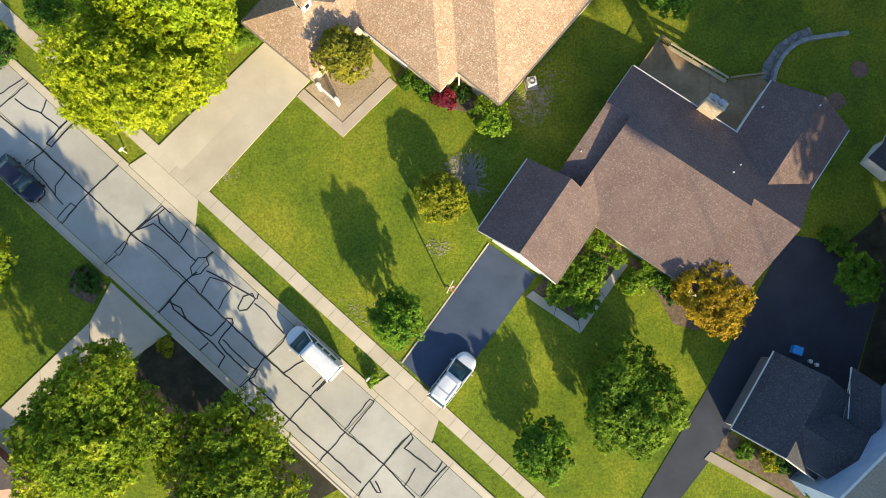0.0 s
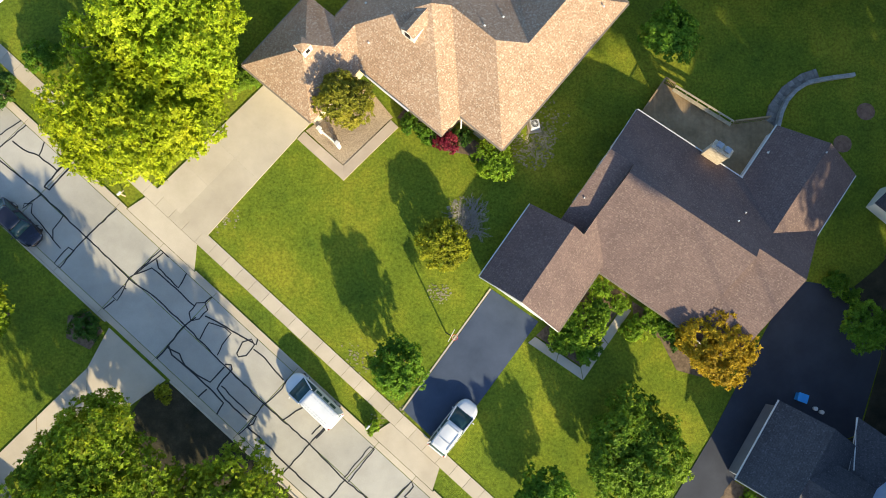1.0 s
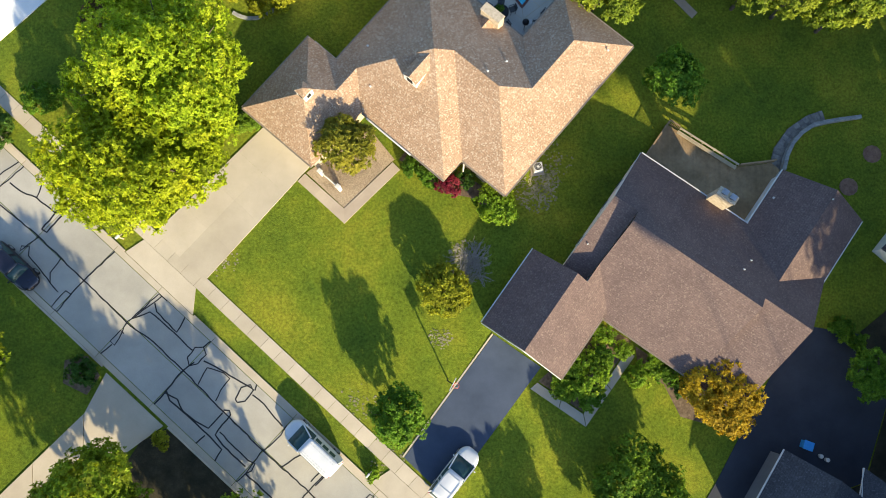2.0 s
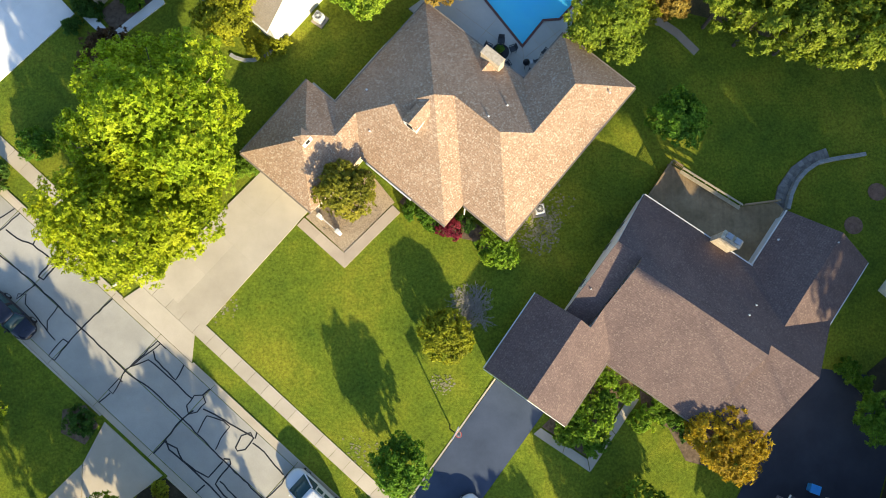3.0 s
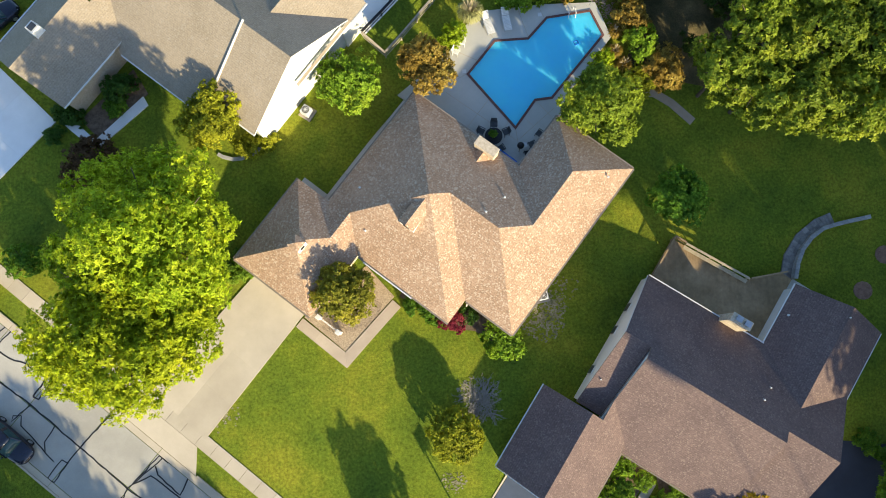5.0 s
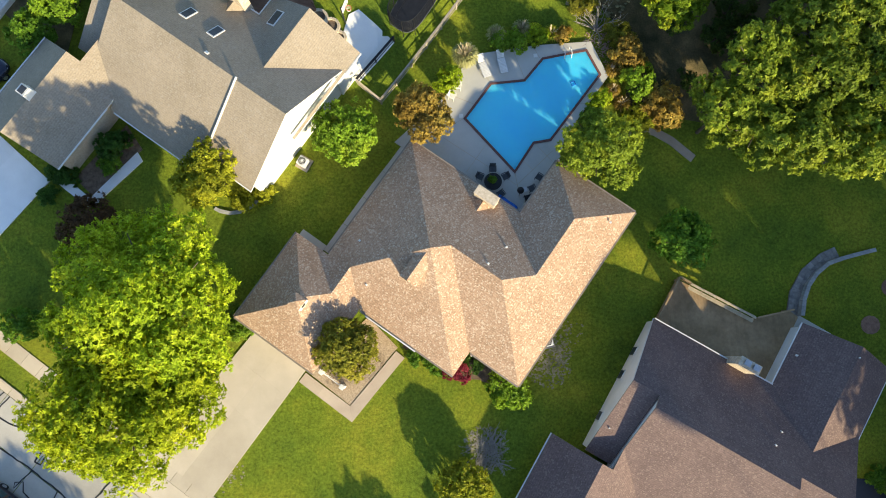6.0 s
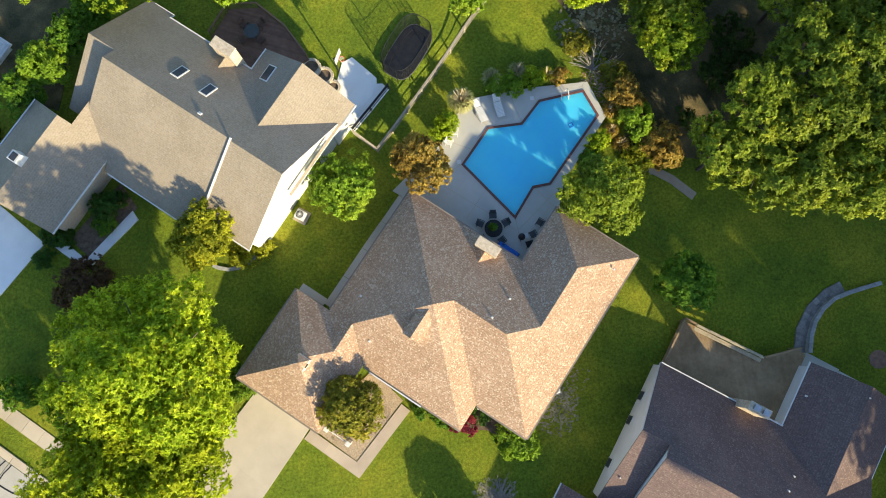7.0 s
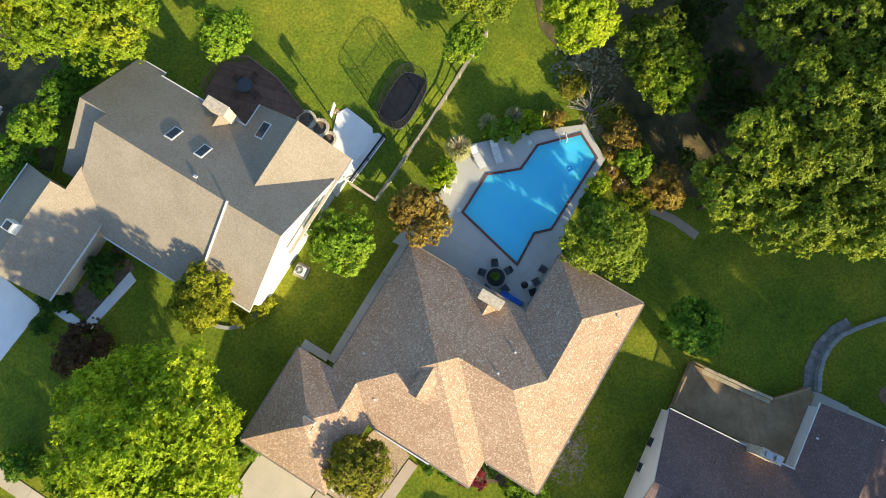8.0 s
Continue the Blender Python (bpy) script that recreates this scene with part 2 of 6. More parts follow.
# ---- building helpers ----
def G(x, y):
    """The height of the ground: a slope with gentle swells."""
    z = -0.857 - 0.0545 * x + 0.0556 * y
    z += 0.5 * math.exp(-(x * x + (y - 12) ** 2) / 196) - 0.8 * math.exp(-((x - 24) ** 2 + (y - 36) ** 2) / 100)
    d = math.hypot(x - 6.2, y - 42.5)
    k = min(1.0, max(0.0, (13.5 - d) / 4.0))
    k = k * k * (3 - 2 * k)
    return z + (min(z, 1.12) - z) * k


def empty(name, m=None):
    ob = new(name)
    ob.empty_display_size = 0.2
    if m is not None:
        ob.matrix_world = m
    return ob


def mesh_of(name, verts, faces, mat, smooth=False):
    me = bpy.data.meshes.new(name)
    me.from_pydata([tuple(v) for v in verts], [], faces)
    me.materials.append(mat)
    if smooth:
        me.polygons.foreach_set("use_smooth", [True] * len(me.polygons))
    me.update()
    return me


def piece(name, me, parent=None, label="", m=None):
    ob = new(name, me)
    if m is not None:
        ob.matrix_basis = m
    if parent is not None:
        ob.parent = parent
    if label:
        ob["label"] = label
    return ob


def part(name, bm, mat, parent=None, label="", m=None):
    me = bpy.data.meshes.new(name)
    bm.normal_update()
    bm.to_mesh(me)
    bm.free()
    me.materials.append(mat)
    return piece(name, me, parent, label, m)


def box(bm, cx, cy, z0, z1, sx, sy, turn=0.0, taper=1.0, bevel=0.0):
    """A box on z0..z1 round (cx, cy), optionally tapered to its top and bevelled."""
    r = bmesh.ops.create_cube(bm, size=1.0)
    vs = r["verts"]
    for v in vs:
        k = taper if v.co.z > 0 else 1.0
        v.co = Vector((v.co.x * sx * k, v.co.y * sy * k, z0 if v.co.z < 0 else z1))
    if bevel:
        es = list({e for v in vs for e in v.link_edges})
        r = bmesh.ops.bevel(bm, geom=es, offset=bevel, segments=2, affect="EDGES", profile=0.6)
        vs = list({v for f in r["faces"] for v in f.verts} | {v for v in vs if v.is_valid})
    bmesh.ops.transform(bm, matrix=pose(cx, cy, 0, 0, 0, turn), verts=vs)
    return vs


def tube(bm, a, b, r0, r1=None, n=8):
    """A round bar from a to b."""
    a, b = Vector(a), Vector(b)
    q = (b - a).to_track_quat("Z", "Y")
    c = bmesh.ops.create_cone(bm, cap_ends=True, segments=n, radius1=r0, radius2=r0 if r1 is None else r1, depth=(b - a).length)
    bmesh.ops.transform(bm, matrix=Matrix.Translation((a + b) / 2) @ q.to_matrix().to_4x4(), verts=c["verts"])


def drape(pts, up, thick=0.12, step=2.0, flat=None):
    """A slab with outline pts, laid up metres above the ground (or on the level flat)."""
    bm = bmesh.new()
    vs = [bm.verts.new((x, y, 0)) for x, y in pts]
    bm.faces.new(vs)
    if flat is None:
        xs, ys = [p[0] for p in pts], [p[1] for p in pts]
        for axis, lo, hi in ((0, min(xs), max(xs)), (1, min(ys), max(ys))):
            no = Vector((1, 0, 0)) if axis == 0 else Vector((0, 1, 0))
            k = math.ceil(lo / step) * step
            while k < hi:
                bmesh.ops.bisect_plane(bm, geom=bm.verts[:] + bm.edges[:] + bm.faces[:], plane_co=no * k, plane_no=no)
                k += step
    if bm.faces and sum(f.normal.z if f.normal.length else (f.normal_update() or f.normal.z) for f in bm.faces) < 0:
        bmesh.ops.reverse_faces(bm, faces=bm.faces[:])
    r = bmesh.ops.extrude_face_region(bm, geom=bm.faces[:])
    top = {g for g in r["geom"] if isinstance(g, bmesh.types.BMVert)}
    for v in bm.verts:
        base = (G(v.co.x, v.co.y) if flat is None else flat) + up
        v.co.z = base if v in top else base - thick
    bmesh.ops.recalc_face_normals(bm, faces=bm.faces[:])
    return bm


def slab(name, pts, mat, up=0.04, thick=0.14, parent=None, label="", category="", kind="", flat=None):
    ob = part(name, drape(pts, up, thick, flat=flat), mat, parent, label)
    if category or kind:
        tagged(ob, label, category, kind=kind)
    return ob


def ribbon(pts, width, up, thick=0.02, flat=None):
    """A draped strip of even width along a line of points."""
    P = [Vector(p) for p in pts]
    L, R = [], []
    for i, p in enumerate(P):
        d = (P[min(i + 1, len(P) - 1)] - P[max(i - 1, 0)]).normalized()
        n = Vector((-d.y, d.x)) * width / 2
        L.append(p + n), R.append(p - n)
    verts, faces = [], []
    for p in L + R:
        z = (G(p.x, p.y) if flat is None else flat) + up
        verts += [(p.x, p.y, z), (p.x, p.y, z - thick)]
    n = len(P)
    for i in range(n - 1):
        a, b, c, d = 2 * i, 2 * (i + 1), 2 * (n + i), 2 * (n + i + 1)
        faces += [(a, c, d, b), (a, b, b + 1, a + 1), (c, c + 1, d + 1, d)]
    return verts, faces


# roofs: each solid is a convex footprint with slopes z = a x + b y + c; the roof is the highest of the lowest slopes
def clip(poly, f):
    """The part of a plane polygon in which f(p) >= 0."""
    out = []
    for i, p in enumerate(poly):
        q = poly[(i + 1) % len(poly)]
        fp, fq = f(p), f(q)
        if fp >= 0:
            out.append(p)
        if (fp > 0 > fq) or (fp < 0 < fq):
            k = fp / (fp - fq)
            out.append((p[0] + (q[0] - p[0]) * k, p[1] + (q[1] - p[1]) * k))
    return out


def area(poly):
    return 0.5 * sum(p[0] * q[1] - q[0] * p[1] for p, q in zip(poly, poly[1:] + poly[:1]))


def plane_fn(pl, sign=1.0, minus=(0, 0, 0), eps=0.0):
    a, b, c = (pl[k] - minus[k] for k in range(3))
    return lambda p: sign * (a * p[0] + b * p[1] + c) + eps


def roof_pieces(solids):
    """Visible slope polygons of overlapping roof solids (footprint, slopes)."""
    done = []
    for i, (foot, planes) in enumerate(solids):
        for k, pl in enumerate(planes):
            poly = list(foot)
            for k2, other in enumerate(planes):
                if k2 != k:
                    poly = clip(poly, plane_fn(other, 1, pl)) if poly else poly
            pieces = [poly] if len(poly) > 2 and abs(area(poly)) > 0.01 else []
            for j, (foot2, planes2) in enumerate(solids):
                if j == i:
                    continue
                tests = [plane_fn(o, 1, pl, 1e-4 if j < i else -1e-4) for o in planes2]
                n = len(foot2)
                for e in range(n):
                    p, q = foot2[e], foot2[(e + 1) % n]
                    tests.append(lambda r, p=p, q=q: (q[0] - p[0]) * (r[1] - p[1]) - (q[1] - p[1]) * (r[0] - p[0]))
                left = []
                for piece_ in pieces:
                    rest = piece_
                    for f in tests:
                        out = clip(rest, lambda r, f=f: -f(r))
                        if len(out) > 2 and abs(area(out)) > 0.004:
                            left.append(out)
                        rest = clip(rest, f)
                        if len(rest) < 3:
                            break
                pieces = left
            done += [(pc, pl) for pc in pieces]
    return done


def rect(x0, x1, y0, y1):
    return [(x0, y0), (x1, y0), (x1, y1), (x0, y1)]


def hip(x0, x1, y0, y1, eave, s, faces="wesn"):
    """A hipped solid; faces names the sides that slope (w: x0, e: x1, s: y0, n: y1)."""
    P = {"w": (s, 0, eave - s * x0), "e": (-s, 0, eave + s * x1), "s": (0, s, eave - s * y0), "n": (0, -s, eave + s * y1)}
    return rect(x0, x1, y0, y1), [P[f] for f in faces]


def roof(parent, solids, mat, label, thick=0.17, edge=None):
    """Roof covering, one mesh a slope, with a lower face and an edge board."""
    slopes, count, verts, faces = {}, {}, [], []
    for poly, pl in roof_pieces(solids):
        if area(poly) < 0:
            poly = poly[::-1]
        idx = []
        for x, y in poly:
            idx.append(len(verts))
            verts.append((x, y, pl[0] * x + pl[1] * y + pl[2]))
        faces.append(tuple(idx))
        slopes.setdefault(tuple(round(v, 3) for v in pl), []).append(tuple(idx))
        for i, v in enumerate(idx):
            w = idx[(i + 1) % len(idx)]
            key = frozenset((tuple(round(t, 2) for t in verts[v]), tuple(round(t, 2) for t in verts[w])))
            count.setdefault(key, []).append((v, w))
    for fs in slopes.values():
        bm = bmesh.new()
        for f in fs:
            bm.faces.new([bm.verts.new(verts[i]) for i in f])
        bmesh.ops.remove_doubles(bm, verts=bm.verts[:], dist=0.004)
        part("roof_slope", bm, mat, parent, label)
    sv, sf = [], []
    for pairs in count.values():
        if len(pairs) == 1:
            v, w = pairs[0]
            k = len(sv)
            (ax, ay, az), (bx, by, bz) = verts[v], verts[w]
            sv += [(ax, ay, az - 0.004), (bx, by, bz - 0.004), (bx, by, bz - thick), (ax, ay, az - thick)]
            sf.append((k, k + 3, k + 2, k + 1))
    for f in faces:
        k = len(sv)
        sv += [(verts[i][0], verts[i][1], verts[i][2] - thick) for i in f]
        sf.append(tuple(range(k + len(f) - 1, k - 1, -1)))
    bm = bmesh.new()
    bv = [bm.verts.new(v) for v in sv]
    for f in sf:
        bm.faces.new([bv[i] for i in f])
    bmesh.ops.remove_doubles(bm, verts=bm.verts[:], dist=0.004)
    return part("fascia", bm, edge or M_WHITE, parent, "edge board and soffit")


def walls(parent, rects, mat, tops, base, label=""):
    """Wall blocks: rectangles x0, x1, y0, y1 up to their top."""
    for (x0, x1, y0, y1), top in zip(rects, tops):
        bm = bmesh.new()
        box(bm, (x0 + x1) / 2, (y0 + y1) / 2, base, top, x1 - x0, y1 - y0)
        part("wall", bm, mat, parent, label)


def gable(parent, x, y0, y1, z_eave, z_top, mat, along="x", thick=0.2, name="gable_wall", peak=None):
    """A triangular gable wall standing across x (along 'x') or across y."""
    ym = (y0 + y1) / 2 if peak is None else peak
    tri = [(y0, z_eave), (y1, z_eave), (ym, z_top)]
    vs = [(x - thick / 2, u, z) if along == "x" else (u, x - thick / 2, z) for u, z in tri]
    vs += [(x + thick / 2, u, z) if along == "x" else (u, x + thick / 2, z) for u, z in tri]
    fs = [(0, 2, 1), (3, 4, 5), (0, 1, 4, 3), (1, 2, 5, 4), (2, 0, 3, 5)]
    return piece(name, mesh_of(name, vs, fs, mat), parent)


def slope_box(name, parent, mat, x, y, z, sx, sy, h, slope, axis="y", label=""):
    """A box lying on a roof slope: size sx, sy, h; slope is the rise along the axis."""
    a = math.degrees(math.atan(slope))
    bm = bmesh.new()
    box(bm, 0, 0, -0.05, h, sx, sy, bevel=min(0.02, h * 0.3))
    m = pose(x, y, z, a, 0, 0) if axis == "y" else pose(x, y, z, 0, -a, 0)
    return part(name, bm, mat, parent, label, m)


def strip(name, parent, mat, a, b, w=0.13, h=0.1, label=""):
    """A straight bar of width w and height h between two points (gutters, boards)."""
    a, b = Vector(a), Vector(b)
    d = b - a
    bm = bmesh.new()
    box(bm, 0, 0, -h / 2, h / 2, d.length, w)
    m = Matrix.Translation((a + b) / 2) @ d.to_track_quat("X", "Z").to_matrix().to_4x4()
    return part(name, bm, mat, parent, label, m)


def vent_pipe(parent, x, y, z, mat, h=0.1, r=0.055):
    bm = bmesh.new()
    tube(bm, (x, y, z - 0.1), (x, y, z + h), r, r, 10)
    box(bm, x, y, z + 0.0, z + 0.03, r * 3, r * 3)
    return part("vent_pipe", bm, mat, parent)


def dormer(parent, x, yf, w, zb, ze, zr, slope, mat):
    """A gabled vent dormer on a slope rising along +y: front wall at yf from zb, eaves at ze, ridge at zr."""
    d = empty("dormer")
    d.parent = parent
    h = w / 2
    ye, yr = yf + (ze - zb) / slope, yf + (zr - zb) / slope
    vs = [(x - h, yf, zb - 0.1), (x + h, yf, zb - 0.1), (x + h, yf, ze), (x, yf, zr), (x - h, yf, ze), (x - h, ye, ze), (x + h, ye, ze), (x, yr, zr)]
    fs = [(0, 1, 2, 3, 4), (1, 6, 2), (0, 4, 5), (2, 6, 7, 3), (4, 3, 7, 5), (0, 5, 7, 6, 1)]
    piece("dormer_wall", mesh_of("dormer_wall", vs, fs, M_WHITE), d, "white painted front and cheeks")
    o, k = 0.06, (zr - ze) / h
    q = [(x - h - o, yf - o, ze - o * k), (x, yf - o, zr), (x + h + o, yf - o, ze - o * k), (x - h - o, ye, ze - o * k), (x, yr + 0.1, zr), (x + h + o, ye, ze - o * k)]
    vs = [(p, r, z + 0.05) for p, r, z in q] + [(p, r, z + 0.01) for p, r, z in q]
    fs = [(0, 1, 4, 3), (1, 2, 5, 4), (6, 9, 10, 7), (7, 10, 11, 8), (0, 6, 7, 1), (1, 7, 8, 2), (0, 3, 9, 6), (2, 8, 11, 5)]
    piece("dormer_roof", mesh_of("dormer_roof", vs, fs, mat), d)
    bm = bmesh.new()
    for i in range(6):
        box(bm, x, yf - 0.015, zb + 0.28 + i * 0.1, zb + 0.35 + i * 0.1, w * 0.42, 0.05)
    part("louver", bm, M_BLACK, d, "dark louver")
    return d


def ridge_vent(parent, x, y, zb, zt, w, mat):
    """A square louvred vent house standing on the peak of a hip."""
    d = empty("vent_house")
    d.parent = parent
    bm = bmesh.new()
    box(bm, x, y, zb, zt, w, w)
    part("vent_wall", bm, M_WHITE, d, "white painted box")
    h = w / 2 + 0.05
    vs = [(x - h, y - h, zt), (x + h, y - h, zt), (x + h, y + h, zt), (x - h, y + h, zt), (x, y, zt + 0.28)]
    piece("vent_roof", mesh_of("vent_roof", vs, [(0, 1, 4), (1, 2, 4), (2, 3, 4), (3, 0, 4), (3, 2, 1, 0)], mat), d)
    for px, py, sx, sy in ((x, y - w / 2, w * 0.4, 0.05), (x + w / 2, y, 0.05, w * 0.4)):
        bm = bmesh.new()
        for i in range(5):
            box(bm, px, py, zt - 0.75 + i * 0.1, zt - 0.68 + i * 0.1, sx, sy)
        part("louver", bm, M_BLACK, d, "dark louver")
    return d


def chimney(parent, x, y, z0, z1, sx, sy, mat, flues=2, turn=0.0):
    ob = empty("chimney")
    ob.parent = parent
    ob.matrix_basis = pose(x, y, 0, 0, 0, turn)
    bm = bmesh.new()
    box(bm, 0, 0, z0, z1, sx, sy, bevel=0.03)
    part("masonry", bm, mat, ob, "pale stone masonry")
    bm = bmesh.new()
    box(bm, 0, 0, z1 - 0.02, z1 + 0.1, sx + 0.08, sy + 0.08, bevel=0.03)
    part("cap", bm, mat, ob)
    for k in range(flues):
        bm = bmesh.new()
        box(bm, (k - (flues - 1) / 2) * sx * 0.46, 0, z1 + 0.1, z1 + 0.42, 0.4, 0.36, bevel=0.04)
        box(bm, (k - (flues - 1) / 2) * sx * 0.46, 0, z1 + 0.46, z1 + 0.5, 0.5, 0.46)
        part("flue", bm, M_STEEL, ob, "grey metal flue cap")
    return ob


# ---- trees ----
def crown_mesh(name, seed, r, h, leaf, tufts, lobes, mat, lobe=0.34, per=8, ragged=0.16, even=False):
    """A crown of leaf rosettes: lobes carry shoots, and each shoot ends in a star of leaves; its middle at the origin."""
    g = np.random.default_rng(seed)
    unit = lambda a: a / np.linalg.norm(a, axis=1)[:, None]
    d = g.normal(size=(lobes, 3))
    d[:, 2] = np.abs(d[:, 2]) * 1.1 - 0.45
    d = unit(d)
    c = d * (g.uniform(0.62, 0.7, (lobes, 1)) if even else g.uniform(0.3, 0.74, (lobes, 1)))
    rad = g.uniform(0.55, 1.0, lobes) * lobe
    each = 9
    sprays = max(12, tufts // each)
    n0 = sprays * 4
    pk = g.choice(lobes, size=n0, p=rad ** 2 / (rad ** 2).sum())
    cu = g.normal(size=(n0, 3))
    cu[:, 2] += 0.35
    cu = unit(cu)
    cc = c[pk] + cu * (rad[pk] * np.where(g.random(n0) < 0.22, g.uniform(0.4, 0.8, n0), g.uniform(0.84, 1.0 + ragged, n0)))[:, None]
    ok = cc[:, 2] > -0.8
    for k in range(lobes):
        ok &= (np.linalg.norm(cc - c[k], axis=1) > rad[k] * 0.72) | (g.random(n0) < 0.12)
    cc, cu = cc[ok][:sprays], cu[ok][:sprays]
    size = np.array([r, r, h])
    sa = unit(cu * 0.75 + unit(cc) * 0.5 + np.array([0, 0, 0.25]) + g.normal(size=cu.shape) * 0.25)
    sr = min(0.62, 0.16 + 0.075 * r) * g.uniform(0.65, 1.25, (len(cc), 1))
    sa, sr, sp = (np.repeat(v, each, axis=0) for v in (sa, sr, cc * size))
    n = len(sp)
    q = unit(g.normal(size=(n, 3)) + sa * 0.9)
    p = sp + q * sr * g.uniform(0.7, 1.05, (n, 1)) * np.array([1, 1, 0.8])
    a = unit(sa * 0.6 + q * 0.8 + np.array([0, 0, 0.15]) + g.normal(size=(n, 3)) * 0.2)
    e1 = unit(np.cross(a, g.normal(size=(n, 3))))
    e2 = np.cross(a, e1)
    rep = lambda v: np.repeat(v, per, axis=0)
    m = n * per
    phi = np.tile(np.arange(per) * 2.4, n) + g.uniform(-0.5, 0.5, m)
    th = np.radians(g.uniform(38, 95, m))[:, None]
    A, grow = rep(a), rep(g.uniform(0.7, 1.3, (n, 1)))
    dirs = A * np.cos(th) + (rep(e1) * np.cos(phi)[:, None] + rep(e2) * np.sin(phi)[:, None]) * np.sin(th)
    dirs[:, 2] -= 0.12
    dirs = unit(dirs)
    L = leaf * grow * g.uniform(0.65, 1.2, (m, 1))
    base = rep(p) + A * leaf * g.uniform(-0.5, 0.35, (m, 1)) + dirs * L * 0.1
    nor = unit(A - dirs * (A * dirs).sum(1)[:, None] + g.normal(size=(m, 3)) * 0.28)
    side = unit(np.cross(dirs, nor))
    w = L * g.uniform(0.3, 0.44, (m, 1))
    V = np.stack([base + side * w, base + dirs * L - nor * L * 0.12, base - side * w], 1).reshape(-1, 3)
    me = bpy.data.meshes.new(name)
    me.vertices.add(3 * m)
    me.vertices.foreach_set("co", V.astype(np.float32).ravel())
    me.loops.add(3 * m)
    me.loops.foreach_set("vertex_index", np.arange(3 * m, dtype=np.int32))
    me.polygons.add(m)
    me.polygons.foreach_set("loop_start", np.arange(0, 3 * m, 3, dtype=np.int32))
    me.update(calc_edges=True)
    me.materials.append(mat)
    return me


def trunk_bm(height, r, spread, seed, limbs=6, low=0.25):
    """A tapered trunk with forking limbs that start under the crown, at low of the height."""
    g = random.Random(seed)
    bm = bmesh.new()
    fork = 0.3 + 0.7 * max(0.0, low - 0.1)
    tube(bm, (0, 0, -0.3), (0, 0, height * (fork + 0.2)), r, r * (0.6 - 0.3 * low), 10)
    for k in range(limbs):
        a = k * 2 * math.pi / limbs + g.uniform(-0.4, 0.4)
        z0 = height * g.uniform(fork, fork + 0.2)
        left = height * 0.92 - z0
        mid = Vector((math.cos(a) * spread * 0.35, math.sin(a) * spread * 0.35, z0 + left * 0.3))
        end = Vector((math.cos(a) * spread * 0.75, math.sin(a) * spread * 0.75, z0 + left * g.uniform(0.5, 0.75)))
        tube(bm, (0, 0, z0), mid, r * 0.5, r * 0.32, 7)
        tube(bm, mid, end, r * 0.32, r * 0.1, 6)
    return bm


def tree(x, y, r, height, mat, label, name="tree", kind="broad", seed=1, low=0.25, group="", dense=1.0, leaf=0.0):
    """A tree at its foot (x, y): crown radius r, full height, crown starting at low of the height."""
    lobes, lobe, ragged = {"broad": (40, 0.33, 0.16), "bush": (18, 0.48, 0.2), "loose": (34, 0.28, 0.34), "puff": (44, 0.34, 0.1), "clipped": (90, 0.3, 0.02)}[kind]
    ch = height * (1 - low) / 2 / 0.95
    lf = leaf or min(0.215, 0.135 + 0.015 * r)
    n = int(dense * (13.5 * (r / lf) ** 2 * max(0.6, min(1.3, 0.4 + 0.6 * ch / r)) + 60))
    ob = empty(name, pose(x, y, G(x, y), 0, 0, seed * 47 % 360))
    me = crown_mesh("crown", seed, r * 1.02, ch, lf, n, lobes, mat, lobe, ragged=ragged, even=kind == "clipped")
    piece("crown", me, ob, m=pose(0, 0, height - ch * 0.95))
    if height > 1.6:
        part("trunk", trunk_bm(height, 0.04 + 0.022 * height * (1 - low) ** 1.2, r, seed, low=low), M_BARK, ob)
    return tagged(ob, label, "tree" if height > 2.2 else "shrub", group)

# ---- ground ----
def ground_sheet():
    """One sheet: fine round the houses, coarse out to the horizon."""
    def axis(lo, hi):
        fine = np.arange(lo, hi + 0.1, 1.25)
        far = np.array([12, 30, 70, 160, 400, 1000, 2200.0])
        return np.concatenate([lo - far[::-1], fine, hi + far])
    xs, ys = axis(-46, 54), axis(-24, 84)
    verts = [(x, y, G(max(-70, min(80, x)), max(-50, min(110, y)))) for y in ys for x in xs]
    w = len(xs)
    faces = [(j * w + i, j * w + i + 1, (j + 1) * w + i + 1, (j + 1) * w + i) for j in range(len(ys) - 1) for i in range(w - 1)]
    return mesh_of("ground", verts, faces, M_GRASS, True)


tagged(piece("ground", ground_sheet()), "mown green lawn on a gentle slope", "lawn", kind="structure")

# ---- street ---- (own axes: s along the street to the south-east, n across to the houses)
STREET = pose(-15.8, 5.3, 0, 0, 0, -42)


def st(s, n):
    p = STREET @ Vector((s, n, 0))
    return p.x, p.y


def street_rect(s0, s1, n0, n1):
    return [st(s0, n0), st(s1, n0), st(s1, n1), st(s0, n1)]


